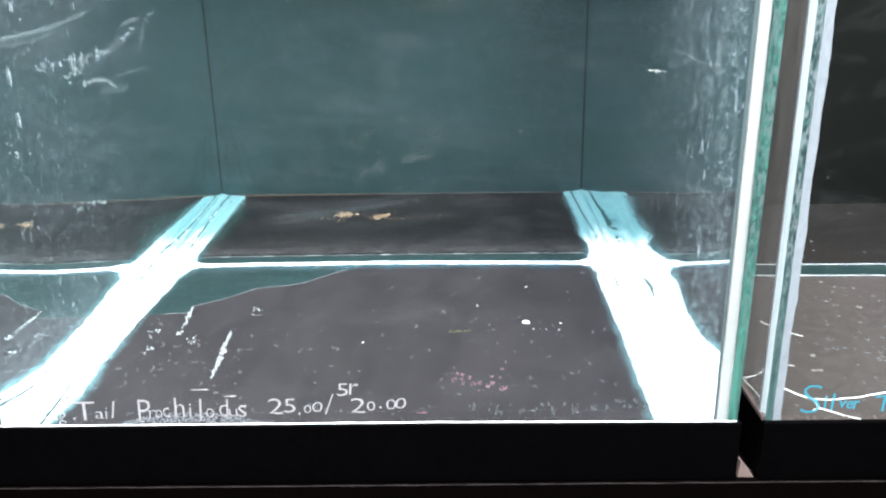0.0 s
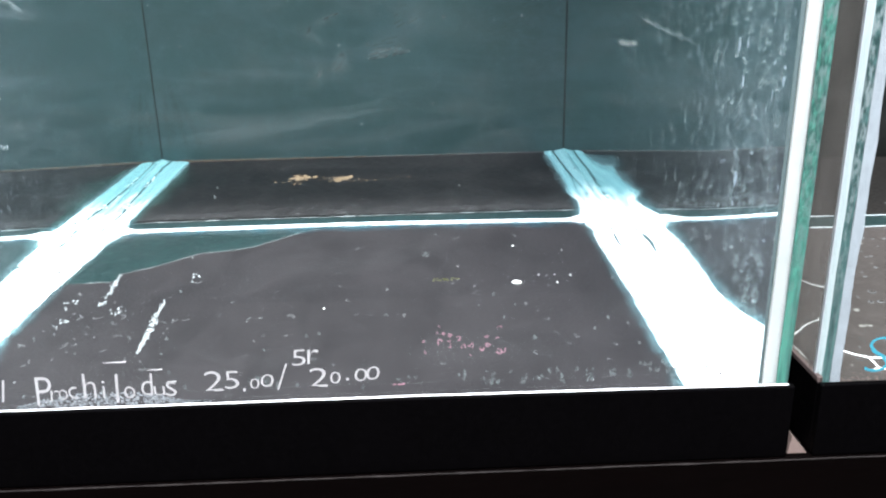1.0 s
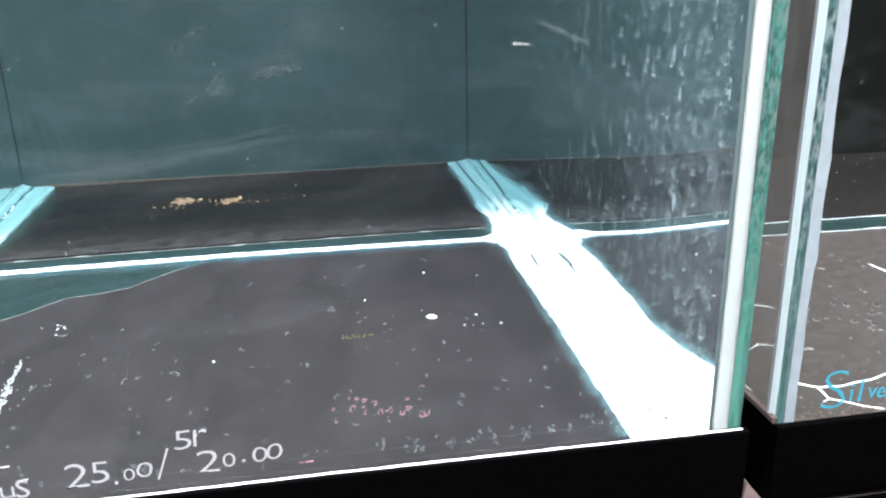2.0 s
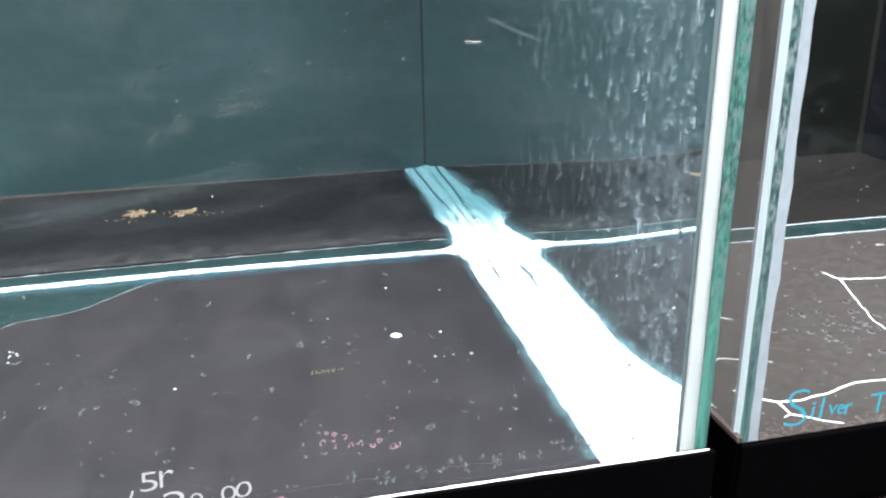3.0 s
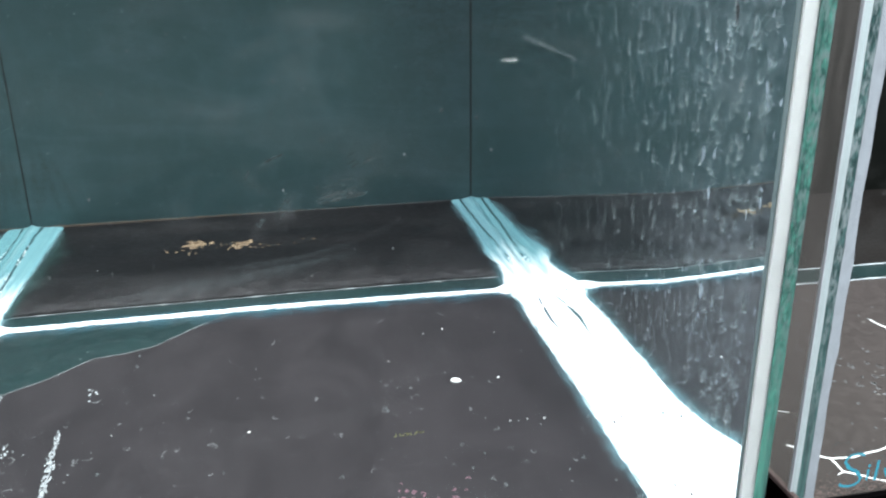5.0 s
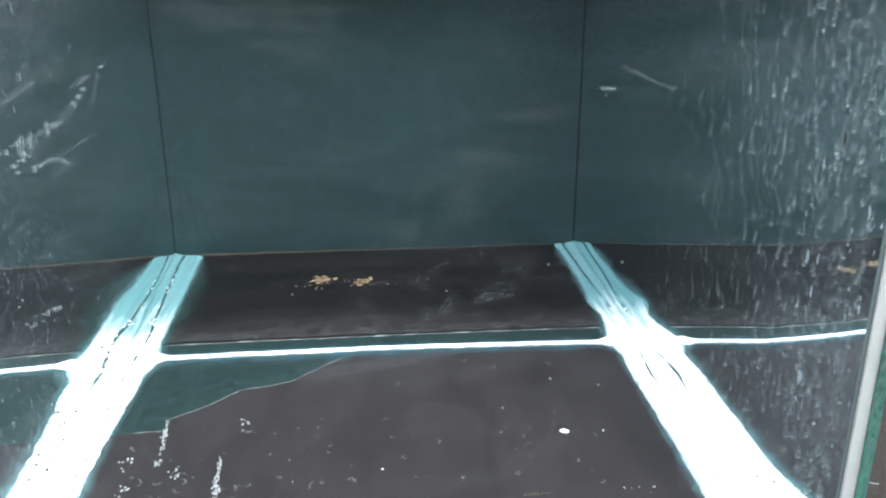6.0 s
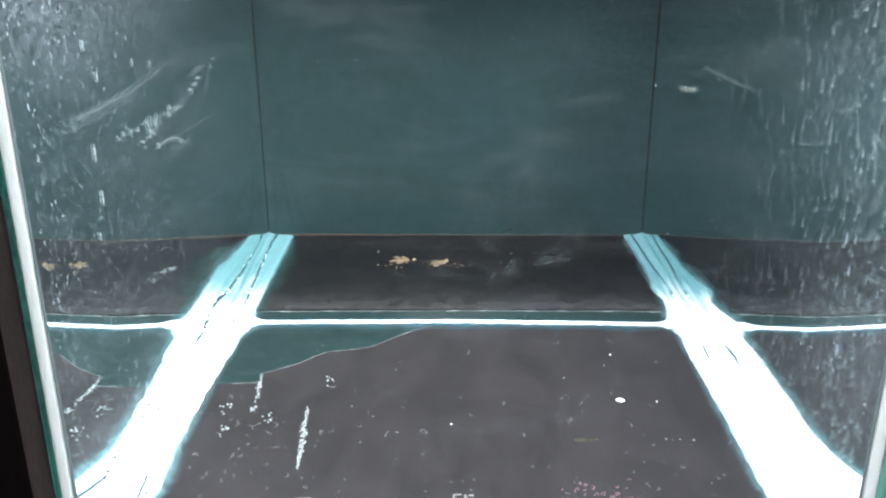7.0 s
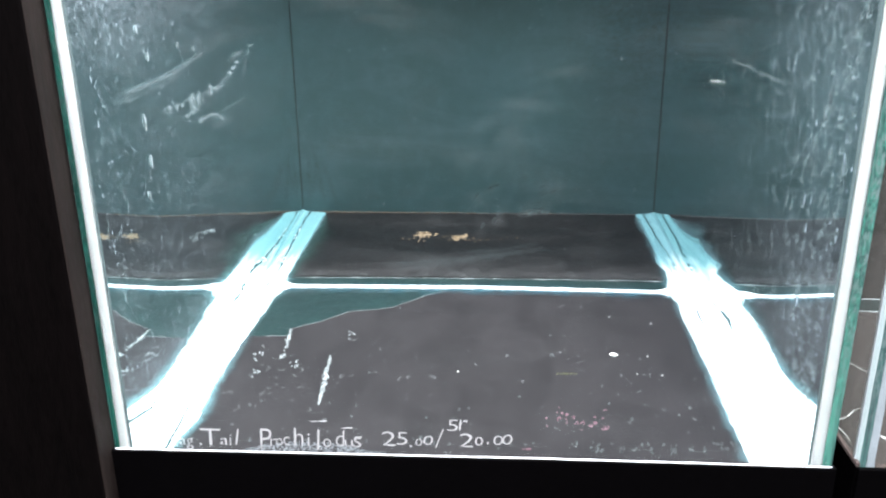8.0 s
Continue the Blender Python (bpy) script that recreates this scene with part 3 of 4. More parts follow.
# Side colour carries the tank's light on it; the front stays near black.
post = part("post", box(-0.46, -0.3165, -0.022, 0.80, 0.0, 2.53, 0.003), [M_postfront, M_post], rack, "upright with a near-black front and a brown side toned as lit")
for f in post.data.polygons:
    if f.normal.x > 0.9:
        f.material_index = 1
part("post", box(0.95, 1.10, -0.034, 0.80, 0.0, 2.53, 0.003), M_black, rack)
# Unseen boards added to keep the lamp light inside the tanks.
part("canopy", box(-0.60, 1.20, -0.03, 0.80, 2.53, 2.57, 0.002), M_black, rack, "unseen black board added above the lamps")
part("canopy_front", box(-0.46, 1.10, -0.03, -0.012, TOP + 0.01, 2.53, 0.002), M_black, rack, "unseen black board added to keep lamp light off the aisle")
# Unseen board added to dim the top of the back wall.
part("rear_ledge", box(-0.30, 0.93, 0.645, 0.78, TOP + 0.012, TOP + 0.03, 0.001), M_black, rack, "unseen black board added to shade the upper back wall")
part("back_board", box(-0.60, 1.20, 0.78, 0.80, PLANK, 2.53), M_black, rack)

bm = bmesh.new()
tri = [bm.verts.new(p) for p in ((0.3035, -0.002, PLANK), (0.3170, -0.002, PLANK), (0.3056, -0.002, 0.7880), (0.3035, 0.010, PLANK), (0.3170, 0.010, PLANK), (0.3056, 0.010, 0.7880))]
for f in ((0, 1, 2), (5, 4, 3), (0, 3, 4, 1), (1, 4, 5, 2), (2, 5, 3, 0)):
    bm.faces.new([tri[i] for i in f])
bmesh.ops.bevel(bm, geom=bm.edges[:], offset=0.0004, segments=1, affect="EDGES")
part("wedge", bm, M_chip, rack, "pale wooden wedge between the tanks")


# ---- aquarium ----
def pane_mats(ob, inner_x, inner, outer):
    """Inner face gets its own material; the others stay glass."""
    for f in ob.data.polygons:
        if inner_x * f.normal.x > 0.9 and f.area > 0.1:
            f.material_index = 1


def upright_band(name, xa, xb, y0, y1, mat, parent, lean=0.0, uneven=0.0, label="", seed=0.0, z0=RIM - 0.010, lean_b=None, slope=0.0):
    """A flat upright band between two panes; its right edge may run unevenly and the band may lean a little."""
    bm, rings, n = bmesh.new(), [], 110
    for i in range(n + 1):
        z = z0 + (TOP - z0) * i / n
        d = lean * (z - RIM)
        e = d if lean_b is None else lean_b * (z - RIM)
        w = uneven * (noise.noise(Vector((seed, 0, z * 24))) + 0.5 * noise.noise(Vector((seed, 3, z * 90))))
        v = 0.35 * uneven * noise.noise(Vector((seed + 9, 0, z * 60)))
        rings.append([bm.verts.new((xa + d + v, y0, z)), bm.verts.new((xb + e + w, y0, z)), bm.verts.new((xb + e + w, y1, z)), bm.verts.new((xa + d + v + slope, y1, z))])
    for p, q in zip(rings, rings[1:]):
        for k in range(4):
            bm.faces.new((p[k], p[(k + 1) % 4], q[(k + 1) % 4], q[k]))
    bm.faces.new(rings[0][::-1]), bm.faces.new(rings[-1])
    return part(name, bm, mat, parent, label)


def edge_profile(y, table):
    for (ya, xa), (yb, xb) in zip(table, table[1:]):
        if ya <= y <= yb:
            return xa + (xb - xa) * (y - ya) / (yb - ya)
    return table[-1][1]


def left_wall(y):
    """Inner face of the side glass, drawn in midway to fit the camera's view."""
    return edge_profile(y, [(-1.0, -0.3015), (0.010, -0.3015), (0.040, -0.2967), (0.075, -0.2938), (0.11, -0.2930), (0.42, -0.2935), (0.60, -0.3010), (BACK, -0.3070)])


def right_wall(y):
    return edge_profile(y, [(-1.0, 0.2830), (0.010, 0.2830), (0.040, 0.2777), (0.075, 0.2742), (0.11, 0.2731), (0.42, 0.2735), (0.60, 0.2785), (BACK, 0.2816)])


def side_glass(wall, thick, y0, inner, label):
    """A side glass that follows the line of its wall; its inner face carries the dried film."""
    bm, rings = bmesh.new(), []
    for y in (y0, 0.025, 0.040, 0.058, 0.075, 0.092, 0.11, 0.20, 0.30, 0.40, 0.50, 0.60, BACK):
        x = wall(y)
        rings.append([bm.verts.new(p) for p in ((x, y, 0.80), (x, y, TOP), (x + thick, y, TOP), (x + thick, y, 0.80))])
    for p, q in zip(rings, rings[1:]):
        for k in range(4):
            f = bm.faces.new((p[k], p[(k + 1) % 4], q[(k + 1) % 4], q[k]))
            f.material_index = 1 if k == 0 else 0
    bm.faces.new(rings[0]).material_index = 2
    bm.faces.new(rings[-1][::-1])
    return part("side_pane", bm, [M_side_out, inner, M_pane_end], tank, label)


def floor_strip(sgn, table, parent, mat, height, wave=0.0018, y0=0.010, y1=BACK - 0.0015, label=""):
    """Sealant smeared along the foot of a side wall; table gives its inner edge from front to back."""
    bm, rows, n = bmesh.new(), [], 200
    section = ((0, 1.0), (0.16, 0.72), (0.34, 0.52), (0.47, 0.42), (0.54, 0.30), (0.62, 0.40), (0.78, 0.36), (0.94, 0.26), (1.0, 0.0))
    for i in range(n + 1):
        y = y0 + (y1 - y0) * i / n
        e = edge_profile(y, table)
        e += wave * noise.noise(Vector((3.1 * sgn, y * 34, 0))) + 0.6 * wave * noise.noise(Vector((7.3 * sgn, y * 120, 0)))
        side = right_wall(y) - 0.0002 if sgn < 0 else left_wall(y) + 0.0002
        row = []
        for u, h in section:
            x = side + (e - side) * u
            lift = height * h * (1 + 0.28 * noise.noise(Vector((x * 60, y * 25, 0))) + 0.12 * noise.noise(Vector((x * 220, y * 70, 4))))
            row.append(bm.verts.new((x, y, FLOOR + lift)))
        row.append(bm.verts.new((side, y, FLOOR - 0.001)))
        rows.append(row)
    m = len(section)
    for a, b in zip(rows, rows[1:]):
        for k in range(m):
            bm.faces.new((a[k], a[k + 1], b[k + 1], b[k]))
        bm.faces.new((a[m], a[0], b[0], b[m]))
    bm.faces.new(rows[0]), bm.faces.new(rows[-1])
    for f in bm.faces:
        f.smooth = True
    return part("bottom_strip", bm, mat, parent, label)


def fringe(points, side, width, mat, parent, label="", ragged=1.0, taper=False):
    """A thin soft-edged layer: its coverage falls from full to nothing across the width."""
    bm = bmesh.new()
    lay = bm.verts.layers.float.new("cover")
    rows = []
    for i, (p, q) in enumerate(zip(points, side)):
        w = width * (1 + ragged * (0.55 * noise.noise(Vector((p[0] * 25, p[1] * 25, 1))) + 0.4 * noise.noise(Vector((p[0] * 90, p[1] * 90, 4)))))
        if taper:
            w *= math.sin(math.pi * (i + 0.3) / (len(points) - 0.4)) ** 0.6
        row = []
        for u in (0.0, 0.3, 0.6, 1.0):
            v = bm.verts.new((p[0] + q[0] * w * u, p[1] + q[1] * w * u, FLOOR + 0.0022 - 0.0008 * u))
            v[lay] = 1 - u
            row.append(v)
        rows.append(row)
    for a, b in zip(rows, rows[1:]):
        for k in range(3):
            bm.faces.new((a[k], a[k + 1], b[k + 1], b[k]))
    return part("sealant_film", bm, mat, parent, label)


def rim_height(x):
    """The trim is not quite level: its top sinks towards the next tank."""
    return RIM + 0.0018 - 0.0018 * min(1, max(0, (x - 0.06) / 0.24))


def trim_bar(x0, x1, y0, y1, z0):
    bm, rings, n = bmesh.new(), [], 24
    for i in range(n + 1):
        x = x0 + (x1 - x0) * i / n
        h = rim_height(x)
        c = 0.0012
        rings.append([bm.verts.new(p) for p in ((x, y1, z0), (x, y0 + c * 0.5, z0), (x, y0, z0 + c), (x, y0, h - c), (x, y0 + c * 0.35, h - c * 0.3), (x, y0 + c, h), (x, y1, h))])
    for p, q in zip(rings, rings[1:]):
        for k in range(7):
            bm.faces.new((p[k], p[(k + 1) % 7], q[(k + 1) % 7], q[k]))
    bm.faces.new(rings[0]), bm.faces.new(rings[-1][::-1])
    return bm


tank = thing("aquarium", "water-filled glass shop aquarium with teal back and dark bottom", "aquarium", "aquariums on the rack")
front = part("front_pane", box(-0.3135, 0.2985, 0.0, 0.006, PLANK + 0.03, TOP, 0.0005, 1), M_front, tank, "clear front glass with handwritten price")
part("base_trim", trim_bar(-0.3140, 0.3010, -0.0055, -0.0006, PLANK), M_black, tank, "glossy black base trim")
part("trim_side", box(0.2965, 0.3010, 0.0, BACK, PLANK, RIM - 0.006, 0.0008, 1), M_black, tank)
part("trim_side", box(-0.3150, -0.3142, 0.0, BACK, PLANK, RIM - 0.006, 0.0003, 1), M_black, tank)
part("bottom_bead", tube(curve_line([(-0.3115, -0.0030, rim_height(-0.3) + 0.0003), (0.06, -0.0030, rim_height(0.06) + 0.0003), (0.2975, -0.0030, rim_height(0.3) + 0.0003)], 140, 0.0004, 60), lambda u: 0.0007 + 0.0005 * abs(noise.noise(Vector((u * 45, 0, 0)))), 6, 0.7), M_bead, tank, "thin white sealant line above the trim")
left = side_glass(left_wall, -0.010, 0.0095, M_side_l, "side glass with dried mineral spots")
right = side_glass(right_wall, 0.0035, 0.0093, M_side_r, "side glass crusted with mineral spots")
upright_band("pane_edge", -0.3165, -0.3119, 0.0062, 0.0090, M_green_shaded, left, 0.003, label="green polished glass edge")
upright_band("pane_edge", 0.2938, 0.3015, 0.0062, 0.0090, M_green, right, 0.0, lean_b=0.008, label="green polished glass edge")
upright_band("seal_band", -0.3117, -0.3040, 0.0062, 0.0090, M_band, tank, 0.002, 0.0004, "white sealant seen through the front glass", 1.0)
upright_band("seal_band", 0.2850, 0.2936, 0.0062, 0.0091, M_band, tank, 0.004, 0.0003, lean_b=0.004, seed=2.0)
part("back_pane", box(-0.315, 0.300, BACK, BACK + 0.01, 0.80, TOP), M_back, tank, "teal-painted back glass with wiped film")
part("bottom_pane", box(-0.3072, 0.2806, 0.0105, BACK - 0.0005, 0.800, FLOOR), M_teal, tank, "bottom glass with teal backing")

L_EDGE = [(0.0, -0.2697), (0.017, -0.2697), (0.04, -0.2676), (0.062, -0.2635), (0.095, -0.2650), (0.136, -0.2671), (0.18, -0.2681), (0.24, -0.2687), (0.305, -0.2666), (0.37, -0.2640),
          (0.392, -0.2595), (0.412, -0.2585), (0.432, -0.2625), (0.50, -0.2640), (0.60, -0.2642), (0.75, -0.2662)]
R_EDGE = [(0.0, 0.2355), (0.02, 0.2372), (0.06, 0.2380), (0.09, 0.2375), (0.16, 0.2405), (0.245, 0.2420), (0.31, 0.2428), (0.37, 0.2445), (0.385, 0.2420), (0.402, 0.2398), (0.422, 0.2425),
          (0.45, 0.2490), (0.472, 0.2505), (0.50, 0.2475), (0.518, 0.2455), (0.54, 0.2490), (0.60, 0.2514), (0.75, 0.2512)]
floor_strip(1, L_EDGE, tank, M_strip, 0.0062, label="thick white sealant with the dimmer back painted bluish")
floor_strip(-1, R_EDGE, tank, M_strip, 0.0062, label="thick white sealant with the dimmer back painted bluish")
for table, sgn in ((L_EDGE, 1), (R_EDGE, -1)):
    ys = [0.02 + 0.70 * i / 150 for i in range(151)]
    fringe([(edge_profile(y, table) - sgn * 0.003, y) for y in ys], [(sgn, 0)] * 151, 0.0125, M_skirt_glow, tank, "bluish skirt of sealant with the strip's glow painted in")
ys = [0.44 + 0.27 * i / 40 for i in range(41)]
fringe([(-0.262, y) for y in ys], [(1, 0)] * 41, 0.034, M_film_green, tank, "dull green soft-edged band beside the sealant", taper=True)
ys = [0.022 + 0.15 * i / 40 for i in range(41)]
fringe([(edge_profile(y, L_EDGE) - 0.002, y) for y in ys], [(1, 0)] * 41, 0.017, M_skirt_glow, tank, taper=True)
SEAM = [(-0.3035, 0.3995), (-0.2575, 0.4083), (-0.02, 0.4107), (0.12, 0.4070), (0.238, 0.4015), (0.2830, 0.3985)]
seam_line = curve_line([(x, y, FLOOR + 0.001) for x, y in SEAM], 160, 0.0007, 40)
mid = [p for p in seam_line if -0.257 < p.x < 0.243]
fringe([(p.x, p.y - 0.0020) for p in mid], [(0, -1)] * len(mid), 0.026, M_film_thin, tank, "blue-green film before the seam")
fringe([(p.x, p.y + 0.0030) for p in mid], [(0, 1)] * len(mid), 0.011, M_film_thin, tank)


def crevice(keys, r, label="", steps=70):
    """A ragged dark crack in the sealant."""
    bm = tube(curve_line(keys, steps, 0.0012, 95, FLOOR + 0.0034), r, 6, 0.45)
    part("crevice", bm, M_crevice, tank, label)


crevice([(-0.2937, 0.735), (-0.2937, 0.699), (-0.2900, 0.614), (-0.2854, 0.5325), (-0.2809, 0.461), (-0.2817, 0.421), (-0.2844, 0.384), (-0.2829, 0.3405)], lambda u: 0.0018 + 0.0013 * noise.noise(Vector((u * 26, 0, 0))) - 0.0007 * u, "dark ragged crack in the sealant")
crevice([(-0.2800, 0.090), (-0.2768, 0.046), (-0.2754, 0.0155)], lambda u: 0.0009 + 0.0007 * u, steps=24)
crevice([(0.2642, 0.735), (0.2642, 0.706), (0.2651, 0.60), (0.2680, 0.527), (0.2683, 0.477)], lambda u: 0.0012 - 0.0005 * u + 0.0005 * noise.noise(Vector((u * 30, 5, 0))))
crevice([(0.2700, 0.405), (0.2679, 0.3755), (0.2625, 0.317), (0.2639, 0.272)], lambda u: 0.0002 + 0.0015 * math.sin(u * 3.1) ** 2, steps=40)
bm = bmesh.new()
for keys, n in (([(-0.2905, 0.66), (-0.2830, 0.48)], 16), ([(-0.2818, 0.47), (-0.2830, 0.36)], 22), ([(0.2690, 0.49), (0.2680, 0.40)], 20)):
    for i in range(n):                # white crumbs of sealant along the cracks
        u = random.random()
        x, y = (keys[0][k] + (keys[1][k] - keys[0][k]) * u for k in (0, 1))
        blob(bm, (x + random.gauss(0, 0.0018), y, FLOOR + 0.0038), (1, 0, 0), (0, 1, 0), (0, 0, 1), random.uniform(0.0006, 0.0016), random.uniform(0.001, 0.003), 0.0008, 6)
tagged(part("sealant_crumbs", bm, M_seam, tank, "white crumbs of sealant along the cracks"), kind="stuff")

TEAR = [(-0.264, 0.2540), (-0.247, 0.2560), (-0.2203, 0.2568), (-0.2209, 0.2780), (-0.1957, 0.2934), (-0.1807, 0.3076), (-0.1585, 0.3302), (-0.1330, 0.3345), (-0.1085, 0.3438), (-0.080, 0.3724), (-0.0599, 0.3905), (-0.045, 0.3985)]
torn = curve_line(TEAR, 70, 0.0012, 90, FLOOR)
outline = [(-0.286, 0.012), (0.270, 0.012), (0.270, 0.392), (0.10, 0.399)] + [(p.x, p.y) for p in reversed(torn)] + [(-0.284, 0.25)]
part("bottom_sheet", slab(outline, FLOOR - 0.0002, FLOOR + 0.0009), M_sheet, tank, "dark grey sheet with a torn edge")
part("torn_edge", tube([p + Vector((0, 0, 0.0010)) for p in torn[4:]], lambda u: 0.00022 + 0.0005 * abs(noise.noise(Vector((u * 40, 0, 0)))), 5, 0.6), M_frayed, tank, "white frayed edge of the torn sheet")
wav = [(x, 0.4420 + 0.0030 * (1 - (x / 0.27) ** 2) + 0.0015 * noise.noise(Vector((x * 30, 4, 0)))) for x in np.linspace(-0.275, 0.270, 60)]
part("bottom_sheet", slab([(float(a), float(b)) for a, b in wav] + [(0.270, BACK - 0.0015), (-0.275, BACK - 0.0015)], FLOOR - 0.0002, FLOOR + 0.0009), M_sheet_back, tank, "near-black sheet behind the seam")
# Gradual brightening behind the seam, painted as a pale layer.
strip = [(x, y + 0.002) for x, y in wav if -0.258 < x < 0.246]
fringe([(float(x), float(y)) for x, y in strip], [(0, 1)] * len(strip), 0.100, M_pale_band, tank, "paler band painting the brighter bottom behind the seam", 0.5)
part("seam", tube(seam_line, lambda u: 0.0046 + 0.0006 * noise.noise(Vector((u * 40, 8, 0))) + 0.0065 * (math.exp(-((u - 0.078) / 0.012) ** 2) + math.exp(-((u - 0.928) / 0.012) ** 2)), 8, 0.4), M_seam, tank, "white sealant seam across the bottom")
back_lip = curve_line([(float(x), float(y) - 0.0012, FLOOR + 0.0008) for x, y in wav[2:-2:6]], 150, 0.0011, 60)
part("seam_edge", tube(back_lip, lambda u: 0.00025 + 0.0013 * max(0, noise.noise(Vector((u * 26, 2, 0)))), 5, 0.6), M_scale, tank)
part("back_joint", tube(curve_line([(-0.306, BACK - 0.0008, FLOOR + 0.0012), (0.281, BACK - 0.0008, FLOOR + 0.0012)], 160, 0.0006, 60), lambda u: 0.0008 + 0.0013 * max(0, 1 - 1.6 * u) * (1 + noise.noise(Vector((u * 60, 0, 0)))), 6), M_algae, tank, "brown algae line along the back joint")
part("back_shadow_gap", tube(curve_line([(-0.04, BACK - 0.0010, FLOOR + 0.0010), (0.281, BACK - 0.0010, FLOOR + 0.0010)], 90, 0.0004, 60), lambda u: 0.0011 + 0.0008 * noise.noise(Vector((u * 22, 3, 0))), 6), M_corner, tank)
for x, r in ((left_wall(BACK) + 0.0003, 0.0008), (right_wall(BACK) - 0.0003, 0.0012)):
    part("corner_joint", tube(curve_line([(x, BACK - 0.0006, FLOOR), (x, BACK - 0.0006, TOP)], 50, 0.0003, 30), r, 6), M_corner, tank, "dark joint in the back corner")

# writing on the outside of the front glass
word([("F", -0.2724, -0.2608, 0.8307, 0.8466), ("l", -0.2597, -0.2570, 0.8321, 0.8451), ("a", -0.2546, -0.2490, 0.8328, 0.8390), ("g", -0.2486, -0.2426, 0.8282, 0.8392), (".", -0.2365, -0.2348, 0.8330, 0.8346)], M_white_mark, front)
word([("T", -0.2361, -0.2182, 0.8323, 0.8490), ("a", -0.2185, -0.2115, 0.8338, 0.8400), ("i", -0.2101, -0.2081, 0.8334, 0.8435), ("l", -0.2051, -0.2011, 0.8341, 0.8494)], M_white_mark, front)
word([("P", -0.1836, -0.1740, 0.8302, 0.8504), ("r", -0.1745, -0.1692, 0.8332, 0.8411), ("o", -0.1693, -0.1638, 0.8339, 0.8412), ("c", -0.1632, -0.1580, 0.8346, 0.8431)], M_white_mark, front)
word([("h", -0.1537, -0.1458, 0.8349, 0.8517), ("i", -0.1419, -0.1395, 0.8341, 0.8464), ("l", -0.1343, -0.1309, 0.8303, 0.8505), ("o", -0.1285, -0.1216, 0.8333, 0.8418)], M_white_mark, front)
word([("d", -0.1180, -0.1105, 0.8348, 0.8504), ("u", -0.1101, -0.1032, 0.8344, 0.8411), ("s", -0.1023, -0.0960, 0.8340, 0.8441)], M_white_mark, front)
word([("2", -0.0783, -0.0662, 0.8359, 0.8503), ("5", -0.0652, -0.0560, 0.8373, 0.8500), (".", -0.0543, -0.0525, 0.8353, 0.8376), ("0", -0.0494, -0.0428, 0.8371, 0.8438), ("0", -0.0425, -0.0338, 0.8379, 0.8468), ("/", -0.0324, -0.0247, 0.8354, 0.8536)], M_white_mark, front)
word([("5", -0.0216, -0.0130, 0.8522, 0.8631), ("r", -0.0121, -0.0049, 0.8530, 0.8628)], M_white_mark, front)
word([("2", -0.0121, 0.0003, 0.8365, 0.8498), ("0", 0.0013, 0.0080, 0.8385, 0.8467), (".", 0.0113, 0.0132, 0.8403, 0.8424), ("0", 0.0169, 0.0247, 0.8394, 0.8483), ("0", 0.0240, 0.0337, 0.8402, 0.8496)], M_white_mark, front)
for x0, x1, z, m in ((-0.1389, -0.1245, 0.8588, M_white_mark), (-0.1121, -0.1029, 0.8527, M_white_mark), (-0.1013, -0.0950, 0.8441, M_white_mark), (0.0410, 0.0490, 0.8361, M_pink_mark)):
    bm = tube(curve_line([(x0, -0.0010, z), (x1, -0.0010, z + 0.0002)], 12, 0.0004, 300), lambda u: 0.0002 + 0.0004 * u, 5, 0.5)
    part("pen_dash", bm, m, front)

# old marks and dried drops on the glass
X, Y, Z = (1, 0, 0), (0, 1, 0), (0, 0, 1)
bm = bmesh.new()
for cx, cz, r in ((0.0745, 0.8672, 0.0018), (0.0785, 0.8660, 0.0022), (0.1024, 0.8580, 0.0024), (0.1018, 0.8640, 0.0015), (0.0905, 0.8580, 0.0012)):
    blob(bm, (cx, 0.0064, cz), X, Z, (0, 1, 0), r, r * 0.8, 0)
for cx, cz in ((0.0871, 0.8575), (0.0925, 0.8578), (0.1100, 0.8536), (0.1125, 0.8545), (0.0840, 0.8635), (0.0720, 0.8615), (0.0990, 0.8560)):
    ring_mark(bm, (cx, 0.0064, cz), X, Z, (0, 1, 0), 0.0017, 0.0006, 0.0004, 8, 2)
for i in range(12):
    cx, cz = random.gauss(0.085, 0.018), random.gauss(0.861, 0.006)
    if cz < 0.846:
        continue
    ring_mark(bm, (cx, 0.0064, cz), X, Z, (0, 1, 0), random.uniform(0.0007, 0.0015), 0.0004, 0.0003, 8, random.choice((2, 4, 5)))
tagged(part("pen_residue", bm, M_pink_mark, front, "pink leftovers of wiped writing"), kind="stuff")
bm = bmesh.new()
for i in range(26):                   # a row of yellowish crumbs stuck to the pane
    u = random.random()
    blob(bm, (0.0685 + 0.0182 * u, 0.0064, 0.9040 + 0.0012 * u + random.gauss(0, 0.0005)), X, Z, (0, 1, 0), random.uniform(0.0003, 0.0009), random.uniform(0.0003, 0.0007), 0, 6)
tagged(part("crumb_line", bm, M_green_crumb, front, "yellow-green crumbs dried on the glass"), kind="stuff")
bm = bmesh.new()
for cx, cz, r in ((0.1345, 0.9053, 0.0009), (0.1446, 0.9052, 0.0007), (0.1546, 0.9045, 0.0010), (0.1395, 0.9046, 0.0004)):
    blob(bm, (cx, 0.0064, cz), X, Z, (0, 1, 0), r, r * 0.9, 0, 7)
tagged(part("white_specks", bm, M_white_mark, front, "three pale specks in a row"), kind="stuff")
bm = bmesh.new()
for i in range(115):
    low = random.random() < 0.5
